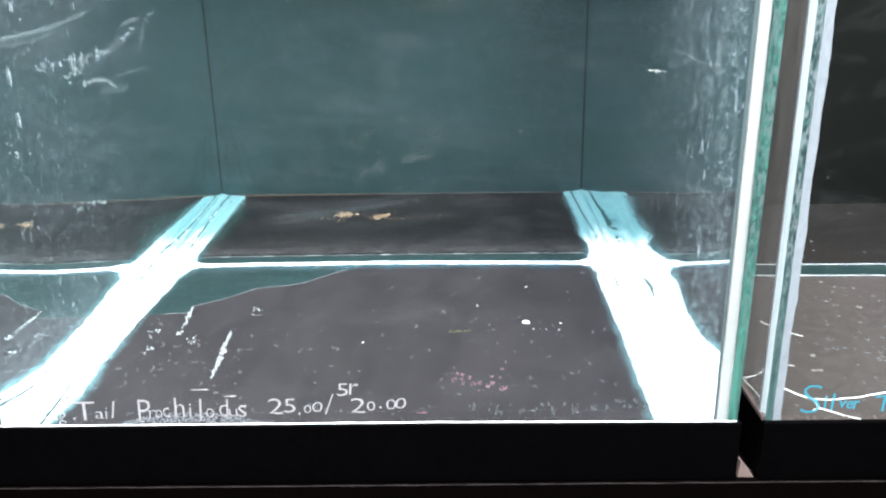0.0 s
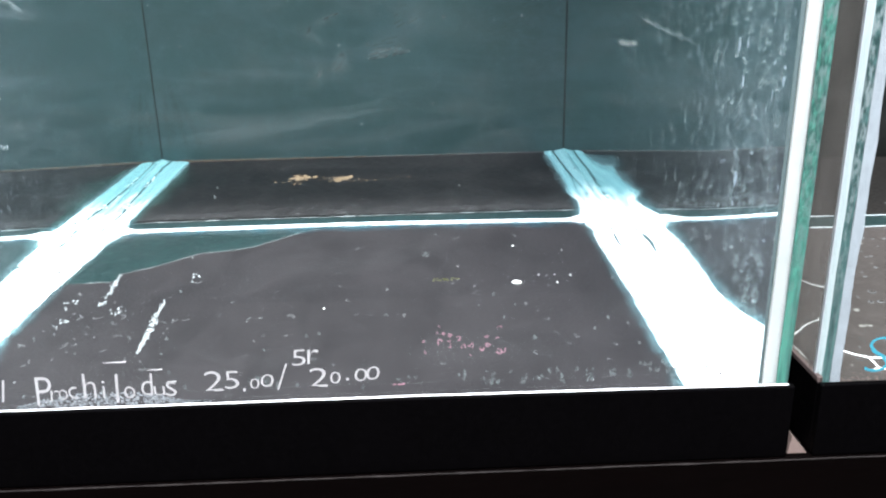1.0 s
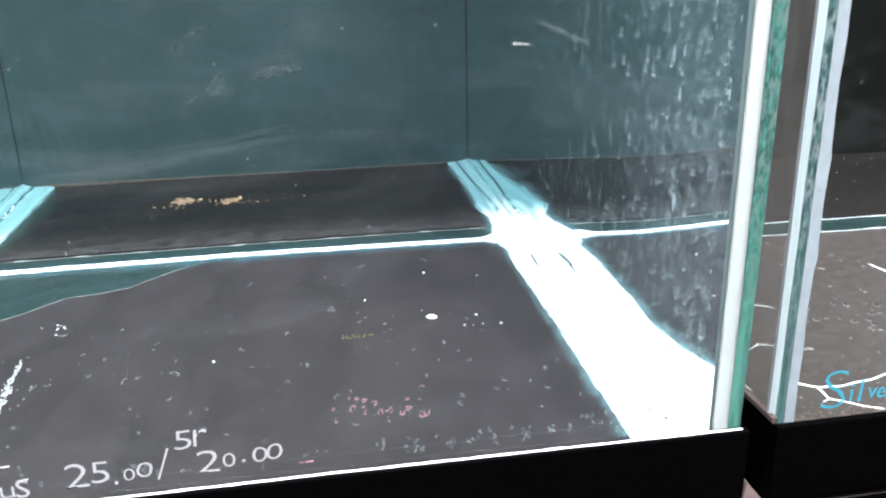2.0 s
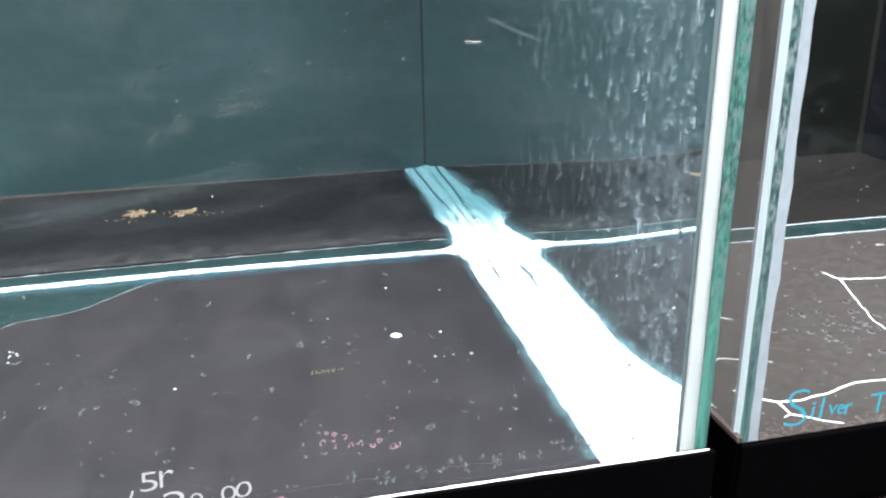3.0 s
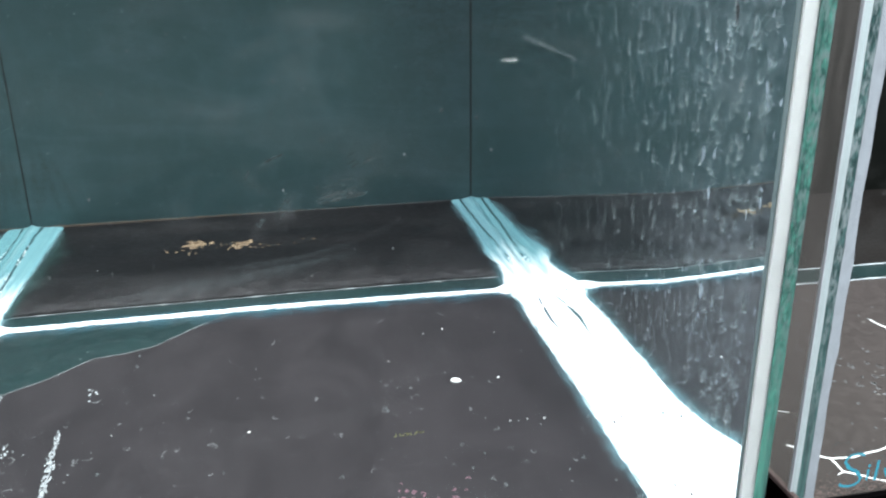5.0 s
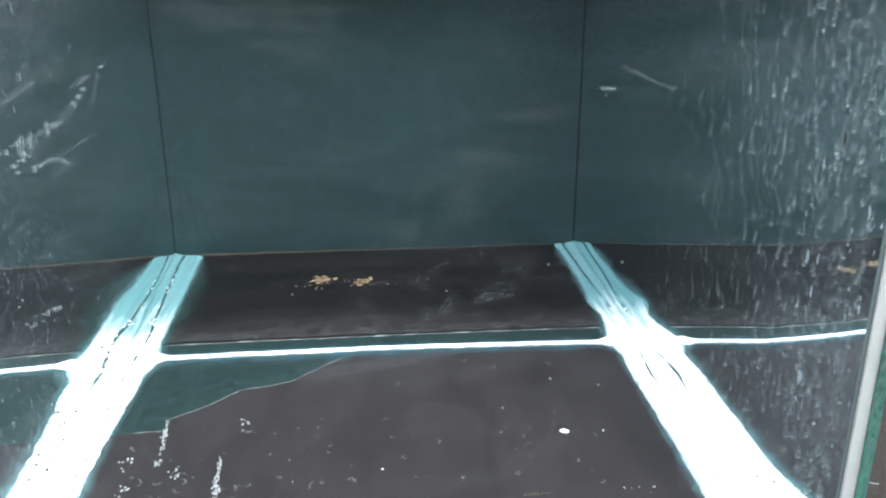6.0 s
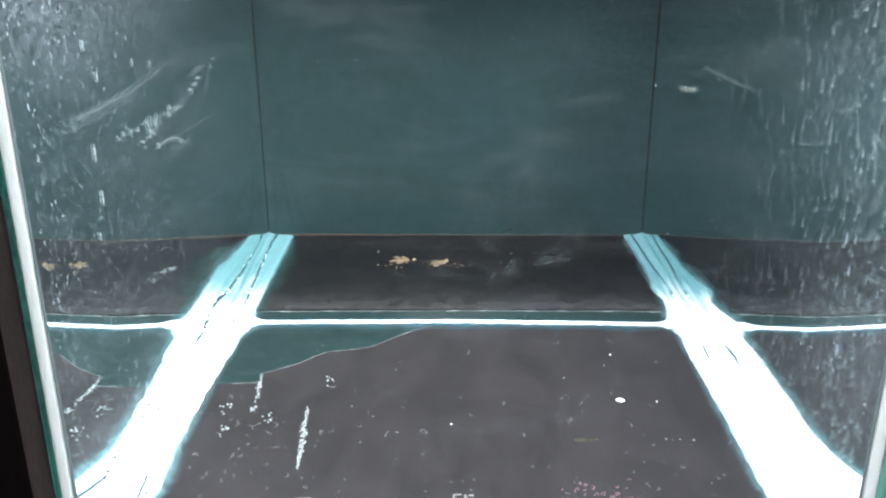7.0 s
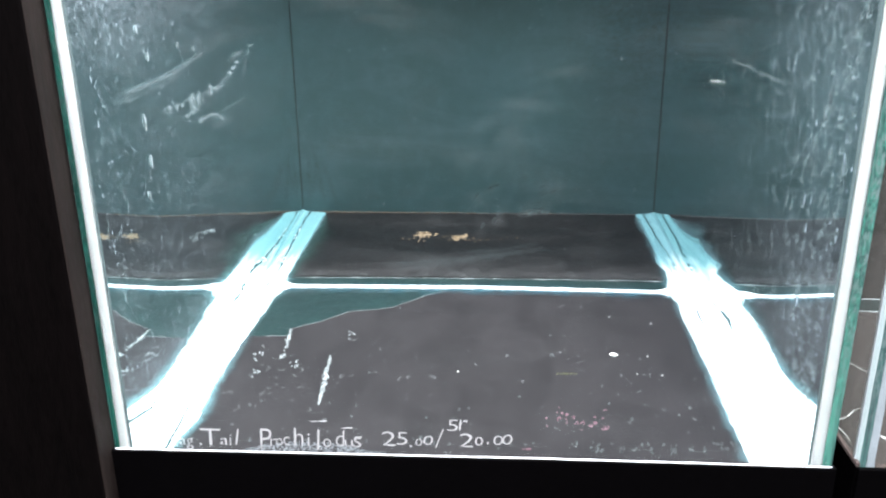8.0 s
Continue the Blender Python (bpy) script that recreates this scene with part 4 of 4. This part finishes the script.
    cx = random.choice((random.uniform(0.09, 0.240), random.uniform(-0.26, 0.25))) if low else random.uniform(-0.26, 0.25)
    cz = rim_height(cx) + 0.0015 + abs(random.gauss(0, 0.005)) if low else 0.835 + 0.10 * random.random() ** 1.5
    r = random.uniform(0.0006, 0.0017)
    tall = random.uniform(1.2, 3.2) if low else random.uniform(0.7, 1.4)
    blob(bm, (cx, 0.0064, cz + r * tall * 0.5), X, Z, (0, 1, 0), r, r * tall, 0, 7)
    if random.random() < 0.35:
        ring_mark(bm, (cx, 0.0066, cz + r * tall * 0.5), X, Z, (0, 1, 0), r * 1.4, r * 0.18, 0.0002, 9, random.choice((0, 3, 5)))
tagged(part("dried_drops", bm, M_spot, front, "dried drops low on the glass"), kind="stuff")
bm = bmesh.new()
for i in range(480):
    cx = random.uniform(-0.196, -0.075)
    cz = rim_height(cx) + 0.0006 + 0.0095 * random.random() * max(0.06, 1 - (abs(cx + 0.142) / 0.056) ** 2)
    blob(bm, (cx, -0.0007, cz), X, Z, (0, -1, 0), random.uniform(0.0005, 0.0016), random.uniform(0.0004, 0.001), 0, 6)
tagged(part("mineral_crust", bm, M_crust, front, "white crust gathered at the foot of the glass"), kind="stuff")

bm = bmesh.new()
for i in range(110):
    cx, cz = random.uniform(-0.27, 0.27), random.uniform(0.875, 1.22)
    r = random.choice((0.0003, 0.0004, 0.0005, 0.0008))
    blob(bm, (cx, 0.0064, cz), X, Z, (0, 1, 0), r, r * random.uniform(0.8, 2.0), 0, 5)
tagged(part("dust_dots", bm, M_spot, front, "scattered pale dots on the glass"), kind="stuff")

bm = bmesh.new()
for i in range(34):
    r = random.choice((0.0002, 0.0003, 0.0005))
    blob(bm, (random.uniform(-0.28, 0.28), 0.0064, random.uniform(0.90, 1.22)), X, Z, (0, 1, 0), r, r * random.uniform(0.7, 1.3), 0, 5)
tagged(part("white_dots", bm, M_white_mark, front, "tiny white dots on the glass"), kind="stuff")


def wiped(bm, x0, z0, x1, z1, count, rise, long, thick):
    """Half-wiped film: small strokes along a line, thinning out to one side of it."""
    a = math.atan2(z1 - z0, x1 - x0)
    ax, ay = (math.cos(a), 0, math.sin(a)), (-math.sin(a), 0, math.cos(a))
    for _ in range(count):
        u, h = random.random(), rise * random.random() ** 2
        blob(bm, (x0 + (x1 - x0) * u - h * math.sin(a), 0.0063, z0 + (z1 - z0) * u + h * math.cos(a)), ax, ay, (0, 1, 0), random.uniform(0.3, 1.0) * long, random.uniform(0.4, 1.0) * thick, 0, 8)


bm = bmesh.new()
wiped(bm, 0.0370, 1.0395, 0.0585, 1.0432, 26, 0.0010, 0.0030, 0.0007)
wiped(bm, 0.0365, 1.0400, 0.0560, 1.0440, 30, 0.0085, 0.0050, 0.0005)
wiped(bm, 0.0165, 1.0335, 0.0225, 1.0415, 16, 0.0035, 0.0032, 0.0005)
wiped(bm, 0.0050, 1.0285, 0.0090, 1.0330, 9, 0.0020, 0.0026, 0.0005)
wiped(bm, 0.0005, 1.0530, 0.0040, 1.0575, 12, 0.0010, 0.0014, 0.0006)
wiped(bm, 0.0070, 1.0600, 0.0190, 1.0650, 16, 0.0012, 0.0022, 0.0007)
wiped(bm, 0.0540, 1.0560, 0.0640, 1.0620, 12, 0.0110, 0.0032, 0.0006)
tagged(part("wiped_film", bm, M_wipe, front, "pale half-wiped smears on the glass"), kind="stuff")
bm = bmesh.new()
lay = bm.verts.layers.float.new("cover")
for k, (keys, width, full) in enumerate((([(-0.075, 0.9975), (-0.035, 1.0020), (0.010, 1.0070), (0.060, 1.0140)], 0.0075, 0.9), ([(-0.070, 0.9940), (-0.030, 0.9990), (0.005, 1.0040)], 0.0045, 0.8),
                                         ([(-0.020, 1.0090), (0.020, 1.0120), (0.055, 1.0190)], 0.0040, 0.7))):
    smear_band(bm, lay, keys, width, full, lambda x, z: (x, 0.0064 + 0.0002 * k, z))
tagged(part("wiped_film", bm, M_wipe_thin, front, "thin band of half-wiped film"), kind="stuff")


# marks on the bottom and walls
def squiggle(bm, cx, cy, z, reach, count):
    """A frayed little mark: a wandering row of crumbs."""
    a = random.random() * math.tau
    for _ in range(count):
        blob(bm, (cx, cy, z), X, Y, Z, random.uniform(0.0003, 0.0008), random.uniform(0.0003, 0.0009), 0.0003, 5)
        a += random.gauss(0, 0.9)
        cx, cy = cx + reach * math.cos(a), cy + reach * math.sin(a)


bm = bmesh.new()
for i in range(100):
    cx, cy = random.uniform(-0.25, 0.23), random.uniform(0.05, 0.38)
    if random.random() < 0.45:
        cx, cy = random.gauss(-0.19, 0.035), random.gauss(0.15, 0.06)
    if (cx < -0.05 and cy > 0.255) or cx < -0.258 or cx > 0.235 or cy < 0.03:
        continue
    if random.random() < 0.55:
        squiggle(bm, cx, cy, FLOOR + 0.0009, 0.0011, random.randint(3, 12))
    else:
        blob(bm, (cx, cy, FLOOR + 0.0009), X, Y, Z, random.uniform(0.0004, 0.0011), random.uniform(0.0004, 0.0016), 0.0004, 6)
for i in range(130):
    blob(bm, (random.uniform(-0.25, 0.235), random.uniform(0.04, 0.38), FLOOR + 0.0009), X, Y, Z, random.uniform(0.0002, 0.0005), random.uniform(0.0002, 0.0006), 0.0003, 5)
for i in range(36):
    ring_mark(bm, (random.uniform(-0.2, 0.225), random.uniform(0.03, 0.26), FLOOR + 0.0010), X, Y, Z, random.uniform(0.0012, 0.0030), 0.0004, 0.0003, 9, random.choice((2, 4, 5)))
for i in range(60):
    blob(bm, (random.uniform(-0.24, 0.24), random.uniform(0.46, 0.72), FLOOR + 0.0009), X, Y, Z, random.uniform(0.0003, 0.0010), random.uniform(0.0003, 0.0012), 0.0003, 5)
tagged(part("bottom_specks", bm, M_dust, tank, "pale specks and rings on the dark bottom"), kind="stuff")
bm = bmesh.new()
for i in range(190):
    t = random.random()
    blob(bm, (-0.1620 + 0.0075 * t + random.gauss(0, 0.0004 + 0.0010 * math.sin(t * 3.1)), 0.209 - 0.106 * t, FLOOR + 0.0009), X, Y, Z, random.uniform(0.0003, 0.0010), random.uniform(0.0006, 0.0030), 0.0004, 6)
for i in range(60):                   # crumbs trailing from the torn corner
    t = random.random()
    blob(bm, (-0.2205 + 0.0065 * t + random.gauss(0, 0.0008 + 0.0012 * t), 0.275 - 0.078 * t, FLOOR + 0.0010), X, Y, Z, random.uniform(0.0004, 0.0012), random.uniform(0.0006, 0.0028), 0.0005, 6)
for cx, cy, n in ((-0.196, 0.185, 12), (-0.236, 0.165, 10), (-0.150, 0.262, 8), (-0.242, 0.205, 8)):
    for i in range(n):
        blob(bm, (random.gauss(cx, 0.0030), random.gauss(cy, 0.0060), FLOOR + 0.0009), X, Y, Z, random.uniform(0.0004, 0.0014), random.uniform(0.0005, 0.0022), 0.0005, 6)
tagged(part("scrape", bm, M_scale, tank, "whitish scrape on the bottom sheet"), kind="stuff")
bm = bmesh.new()
for cx, cy, sx, n in ((-0.0925, 0.628, 0.0068, 36), (-0.0385, 0.6135, 0.0052, 26), (-0.062, 0.618, 0.011, 9), (-0.105, 0.607, 0.03, 14), (-0.01, 0.606, 0.03, 12)):
    for i in range(n):
        big = sx < 0.010
        blob(bm, (random.gauss(cx, sx), random.gauss(cy, 0.0062), FLOOR + 0.0009), X, Y, Z, random.uniform(0.0012, 0.0046) if big else random.uniform(0.0006, 0.0018), random.uniform(0.0012, 0.0045) if big else 0.0012, 0.0008, 7)
tagged(part("tan_flakes", bm, M_tan, tank, "tan flaking patches on the black bottom"), kind="stuff")
bm = bmesh.new()
for i in range(46):
    s = random.choice((-1, -1, 1))
    y = random.uniform(0.03, 0.45)
    x = random.gauss(-0.280, 0.005) if s < 0 else random.uniform(0.250, 0.276)
    blob(bm, (x, y, FLOOR + 0.0031), X, Y, Z, random.uniform(0.0006, 0.0014), random.uniform(0.0010, 0.0026), 0.0010, 6)
tagged(part("dark_grains", bm, M_joint, tank, "dark grains lying on the white sealant"), kind="stuff")
bm = bmesh.new()
for i in range(150):
    u = random.random() ** 1.6
    blob(bm, (-0.304 + 0.50 * u, BACK - 0.0015 - abs(random.gauss(0, 0.002)), FLOOR + 0.0009), X, Y, Z, random.uniform(0.0005, 0.0016), random.uniform(0.0004, 0.0012), random.uniform(0.0006, 0.0018), 5)
tagged(part("edge_crumbs", bm, M_algae, tank, "brown crumbs gathered along the back joint"), kind="stuff")


# ---- dried drops on the side glasses ----
def dried_drop(bm, lay, x, y, z, w, h, fill, rim, into):
    """A drop dried on a side glass: thin film inside, mineral rim that is thickest at its foot."""
    sides = 8
    q = [random.uniform(0.85, 1.12) for _ in range(sides)]
    rings = []
    for r in (0.72, 0.94, 1.10):
        ring = []
        for k in range(sides):
            a = k * math.tau / sides
            sy, sz = math.sin(a), -math.cos(a)
            narrow = 1 - 0.38 * max(0, sz)
            v = bm.verts.new((x, y + w * r * q[k] * sy * narrow, z + h * r * sz))
            foot = 0.5 - 0.5 * sz
            v[lay] = fill if r < 0.8 else (fill + (rim - fill) * (0.25 + 0.75 * foot) if r < 1 else 0.0)
            ring.append(v)
        rings.append(ring)
    c = bm.verts.new((x + into * 0.0002, y, z + 0.1 * h))
    c[lay] = fill * 0.8
    for k in range(sides):
        j = (k + 1) % sides
        bm.faces.new((c, rings[0][k], rings[0][j]))
        for a, b in zip(rings, rings[1:]):
            bm.faces.new((a[k], a[j], b[j], b[k]))


def drop_field(count, seed, spread, sizes, fill, rim, wall, into, top, slim=1.0):
    """Drops scattered over a side glass, densest towards the front and thinning out behind."""
    rng = random.Random(seed)
    bm = bmesh.new()
    lay = bm.verts.layers.float.new("cover")
    made = 0
    taken = set()
    while made < count:
        y = 0.020 + spread * rng.random() ** 1.25
        z = FLOOR + 0.006 + (top - FLOOR) * rng.random()
        thin = noise.noise(Vector((y * 9, z * 6, seed))) * 0.5 + 0.62
        if rng.random() > thin or rng.random() > 1.15 - y / (spread + 0.03):
            continue
        s = rng.choice(sizes)
        cell = (round(y / (s * 1.15)), round(z / (s * 1.9)), s)
        if cell in taken:
            continue
        taken.add(cell)
        k = (0.30 + 0.85 * rng.random() ** 1.6) * (1.0 - 0.40 * y / spread)
        dried_drop(bm, lay, wall(y) + into * 0.0004, y, z, s * slim * rng.uniform(0.6, 1.0), s * rng.uniform(1.3, 2.6) / slim ** 0.5, fill * k, rim * k, into)
        made += 1
    return bm


tagged(part("dried_drops", drop_field(3500, 11, 0.47, (0.0010, 0.0014, 0.0019, 0.0026), 0.32, 1.0, right_wall, -1, 1.24, 0.85), M_drop, right, "pale mineral rims of dried drops"), kind="stuff")
tagged(part("dried_drops", drop_field(2200, 23, 0.46, (0.0006, 0.0008, 0.0011, 0.0016), 0.45, 0.95, left_wall, 1, 1.24, 0.6), M_drop_soft, left, "small pale dried drops"), kind="stuff")

bm = bmesh.new()
N0 = (1, 0, 0)
for y0, z0, y1, z1, n, short, tall in ((0.150, 1.0985, 0.235, 1.0940, 13, 0.0010, 0.0036), (0.222, 1.0945, 0.262, 1.0930, 7, 0.004, 0.0095), (0.262, 1.094, 0.318, 1.094, 9, 0.0010, 0.0035),
                                       (0.285, 1.0970, 0.292, 1.0960, 3, 0.005, 0.0085), (0.205, 1.0790, 0.250, 1.0830, 13, 0.0008, 0.0026), (0.358, 1.1010, 0.402, 1.1090, 15, 0.0008, 0.0026),
                                       (0.440, 1.1130, 0.480, 1.1200, 8, 0.0008, 0.0022), (0.180, 0.960, 0.260, 0.945, 12, 0.0010, 0.0030)):
    for i in range(n):                # short drips along the lines where wash water dried
        u = (i + random.random()) / n
        y, z = y0 + (y1 - y0) * u, z0 + (z1 - z0) * u + random.gauss(0, 0.0020)
        h = random.uniform(short, tall)
        blob(bm, (left_wall(y) + 0.0006, y, z - h * 0.5), Y, Z, N0, random.uniform(0.0005, 0.0011), h, 0.0002, 7)
for y, z, w, h in ((0.1050, 1.0945, 0.0021, 0.009), (0.1080, 1.0575, 0.0019, 0.007), (0.0950, 1.0300, 0.0012, 0.005), (0.128, 1.148, 0.0016, 0.005), (0.110, 1.173, 0.0015, 0.006), (0.248, 1.142, 0.0012, 0.0040), (0.248, 1.0680, 0.0012, 0.004), (0.205, 1.150, 0.0012, 0.005)):
    blob(bm, (left_wall(y) + 0.0006, y, z), Y, Z, N0, w, h, 0.0002, 7)
tagged(part("dried_drips", bm, M_drip, left, "white drips dried along a wash line"), kind="stuff")


bm = bmesh.new()
lay = bm.verts.layers.float.new("cover")
for k, (keys, width, full) in enumerate((
        ([(0.242, 1.0665), (0.258, 1.0680), (0.285, 1.0675), (0.310, 1.0620), (0.335, 1.0500)], 0.0075, 1.0),
        ([(0.300, 1.0640), (0.350, 1.0640), (0.400, 1.0630), (0.445, 1.0630)], 0.0030, 0.75),
        ([(0.332, 1.0500), (0.338, 1.0720), (0.345, 1.1010), (0.372, 1.1160), (0.415, 1.1190)], 0.0030, 0.7),
        ([(0.365, 1.1140), (0.395, 1.1200), (0.425, 1.1190)], 0.0065, 0.9),
        ([(0.285, 1.0930), (0.305, 1.0925), (0.330, 1.0920)], 0.0065, 1.0),
        ([(0.055, 1.1240), (0.120, 1.1250), (0.180, 1.1260), (0.235, 1.1310), (0.300, 1.1390)], 0.0065, 0.8),
        ([(0.040, 1.1180), (0.110, 1.1190), (0.160, 1.1190), (0.215, 1.1230)], 0.0050, 0.55))):
    smear_band(bm, lay, keys, width, full, lambda y, z: (left_wall(y) + 0.0010 + 0.0002 * k, y, z))
tagged(part("wash_film", bm, M_film_wash, left, "thin film left by washing"), kind="stuff")


# ---- loose bits in the tank ----
def crumb(x, y, rx, ry, rz, turn, mat, name, label, group):
    bm = bmesh.new()
    bmesh.ops.create_icosphere(bm, subdivisions=2, radius=1)
    for v in bm.verts:
        n = 1 + 0.22 * noise.noise(v.co * 1.7 + Vector((x * 90, y * 90, 0)))
        v.co = Vector((v.co.x * rx * n, v.co.y * ry * n, max(v.co.z, -0.6) * rz * n))
    for f in bm.faces:
        f.smooth = True
    ob = part(name, bm, mat)
    ob.matrix_world = pose(x, y, FLOOR + 0.0009 + rz * 0.58, 0, 0, turn)
    return tagged(ob, label, "food pellet", group)


crumb(0.148, 0.2195, 0.0046, 0.0030, 0.0020, -25, M_pellet, "food_pellet", "white sunken food pellet on the dark bottom", "sunken food")
for x, y, r in ((0.1845, 0.2190, 0.0011), (0.1565, 0.3222, 0.0011), (-0.0203, 0.176, 0.0012), (0.098, 0.268, 0.0008), (0.203, 0.305, 0.0009)):
    crumb(x, y, r * 0.9, r * 0.7, r * 0.6, 30, M_pellet, "food_crumb", "tiny pale food crumb on the dark bottom", "sunken food")

# ---- the aquarium beside it ----
NX, NB, NR = 0.3190, 0.652, 0.909
tank2 = thing("aquarium", "glass aquarium with dark back and brownish bottom beside it", "aquarium", "aquariums on the rack")
front2 = part("front_pane", box(NX + 0.0005, NR + 0.013, 0.0, 0.006, PLANK + 0.03, TOP, 0.0005, 1), M_front, tank2, "clear front glass with blue writing")
part("base_trim", box(NX, NR + 0.015, -0.0055, -0.0006, PLANK, RIM, 0.0012), M_black, tank2, "glossy black base trim")
part("trim_side", box(NX - 0.0004, NX + 0.003, 0.0, NB, PLANK, RIM - 0.001, 0.0008, 1), M_black, tank2)
part("trim_lip", box(NX - 0.0006, NX + 0.0030, 0.0, 0.30, RIM - 0.0009, RIM + 0.0030, 0.0005, 1), M_nb_gravel, tank2, "pinkish deposit on the trim's edge")
left2 = part("side_pane", box(NX + 0.0002, NX + 0.0085, 0.0095, NB, 0.80, TOP), M_nb_side, tank2, "side glass with brownish haze for what shows through it")
upright_band("side_seal", 0.3192, 0.3237, 0.0062, 0.0090, M_end, tank2, 0.001, 0.0003, lean_b=0.004)
upright_band("pane_edge", 0.3239, 0.3296, 0.0062, 0.0090, M_green_dark, left2, 0.004, 0.0003, lean_b=0.003, seed=5.0, label="dark green glass edge")
upright_band("seal_band", 0.3298, 0.3362, 0.0062, 0.0090, M_lavender, tank2, 0.003, 0.0014, "bluish-white sealant with a ragged edge", 8.0, lean_b=0.006)
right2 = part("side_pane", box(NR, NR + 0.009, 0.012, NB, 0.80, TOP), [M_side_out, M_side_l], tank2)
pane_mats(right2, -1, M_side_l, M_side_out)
part("back_pane", box(NX, NR + 0.010, NB, NB + 0.01, 0.80, TOP), M_back_dark, tank2, "dark green-black back")
part("corner_joint", tube(curve_line([(NR - 0.003, NB - 0.002, FLOOR), (NR - 0.003, NB - 0.002, TOP)], 40, 0.0006, 30), 0.0040, 8), M_joint, tank2, "dark blue-black joint in the back corner")
part("bottom_pane", box(NX + 0.0094, NR - 0.0005, 0.0125, NB - 0.0005, 0.800, FLOOR), M_teal, tank2)
part("bottom_sheet", slab([(NX + 0.012, 0.014), (NR - 0.001, 0.014), (NR - 0.001, 0.340), (NX + 0.012, 0.352)], FLOOR - 0.0002, FLOOR + 0.0009), M_nb_floor, tank2, "brownish grey bottom sheet")
part("bottom_sheet", slab([(NX + 0.012, 0.393), (NR - 0.001, 0.378), (NR - 0.001, NB - 0.001), (NX + 0.012, NB - 0.001)], FLOOR - 0.0002, FLOOR + 0.0009), M_nb_back, tank2)
part("seam_edge", tube(curve_line([(NX + 0.012, 0.392, FLOOR + 0.001), (NR - 0.001, 0.377, FLOOR + 0.001)], 90, 0.001, 40), lambda u: 0.0010 + 0.0008 * noise.noise(Vector((u * 20, 0, 0))), 5, 0.6), M_bead_blue, tank2)
part("seam_edge", tube(curve_line([(NX + 0.012, 0.353, FLOOR + 0.001), (NR - 0.001, 0.340, FLOOR + 0.001)], 90, 0.001, 40), lambda u: 0.0008 + 0.0012 * max(0, noise.noise(Vector((u * 20, 9, 0)))), 5, 0.6), M_bead_blue, tank2)


def crack(keys, thick=0.0006):
    part("crack", tube(curve_line(keys, 48, 0.0015, 75, FLOOR + 0.0012), lambda u: thick * (1 - 0.4 * u) * (1 + 0.5 * noise.noise(Vector((u * 30, keys[0][0] * 50, 0)))), 5, 0.6), M_seam, tank2, "white frayed crack in the bottom sheet")


crack([(0.362, 0.075), (0.374, 0.060), (0.382, 0.0535), (0.400, 0.0515), (0.420, 0.0545), (0.450, 0.0632), (0.480, 0.0620), (0.54, 0.066)], 0.0008)
crack([(0.382, 0.0535), (0.3815, 0.0370), (0.394, 0.0283), (0.4070, 0.0180)], 0.0008)
crack([(0.3815, 0.0370), (0.3755, 0.0345)])
crack([(0.335, 0.093), (0.3385, 0.0575)])
crack([(0.3350, 0.0915), (0.347, 0.0965), (0.363, 0.112), (0.378, 0.121), (0.390, 0.1150)])
crack([(0.394, 0.218), (0.405, 0.1925), (0.424, 0.180)])
crack([(0.560, 0.252), (0.565, 0.2340), (0.545, 0.1820), (0.533, 0.1480), (0.531, 0.125)], 0.0007)
crack([(0.565, 0.2340), (0.594, 0.2278), (0.66, 0.222), (0.72, 0.205)], 0.0007)
bm = bmesh.new()
for i in range(800):
    blob(bm, (random.uniform(NX + 0.014, 0.62), 0.015 + abs(random.gauss(0, 0.006)), FLOOR + 0.0009), X, Y, Z, random.uniform(0.0003, 0.0018), random.uniform(0.0003, 0.0010), random.uniform(0.0002, 0.0008), 6)
tagged(part("sediment", bm, M_nb_gravel, tank2, "pinkish sediment along the front glass"), kind="stuff")
bm = bmesh.new()
for i in range(170):
    blob(bm, (random.uniform(NX + 0.02, 0.88), random.uniform(0.04, 0.33), FLOOR + 0.0009), X, Y, Z, random.uniform(0.0006, 0.0024), random.uniform(0.0006, 0.0024), 0.0006, 6)
for i in range(40):
    blob(bm, (random.uniform(0.45, 0.88), random.uniform(0.41, 0.63), FLOOR + 0.0009), X, Y, Z, random.uniform(0.0006, 0.003), random.uniform(0.0006, 0.003), 0.0006, 6)
tagged(part("bottom_specks", bm, M_dust, tank2, "pale specks on the brownish bottom"), kind="stuff")
bm = bmesh.new()
for i in range(46):
    ring_mark(bm, (random.gauss(0.505, 0.026), random.gauss(0.150, 0.022), FLOOR + 0.0010), X, Y, Z, random.uniform(0.0015, 0.0034), 0.0005, 0.0004, 9, random.choice((0, 0, 2)))
tagged(part("drop_rings", bm, M_dust, tank2, "pale rings on the brownish bottom"), kind="stuff")
bm = bmesh.new()
for i in range(26):                   # drops dried on the dark back and the front glass
    c = (random.uniform(0.40, 0.80), 0.0064, random.uniform(0.88, 1.20))
    ring_mark(bm, c, X, Z, (0, 1, 0), random.uniform(0.0010, 0.0020), 0.0004, 0.0002, 9, random.choice((0, 2, 4)))
tagged(part("dried_drops", bm, M_spot, front2, "faint rings of dried drops"), kind="stuff")
word([("S", 0.3475, 0.3630, 0.8325, 0.8575)], M_cyan_mark, front2, weight=-0.022)
word([("i", 0.3660, 0.3685, 0.8360, 0.8477), ("l", 0.3718, 0.3745, 0.8355, 0.8498), ("v", 0.3774, 0.3839, 0.8366, 0.8436), ("e", 0.3840, 0.3890, 0.8361, 0.8434), ("r", 0.3893, 0.3944, 0.8357, 0.8431)], M_cyan_mark, front2, weight=0.008)
word([("T", 0.4060, 0.4200, 0.8335, 0.8472)], M_cyan_mark, front2)
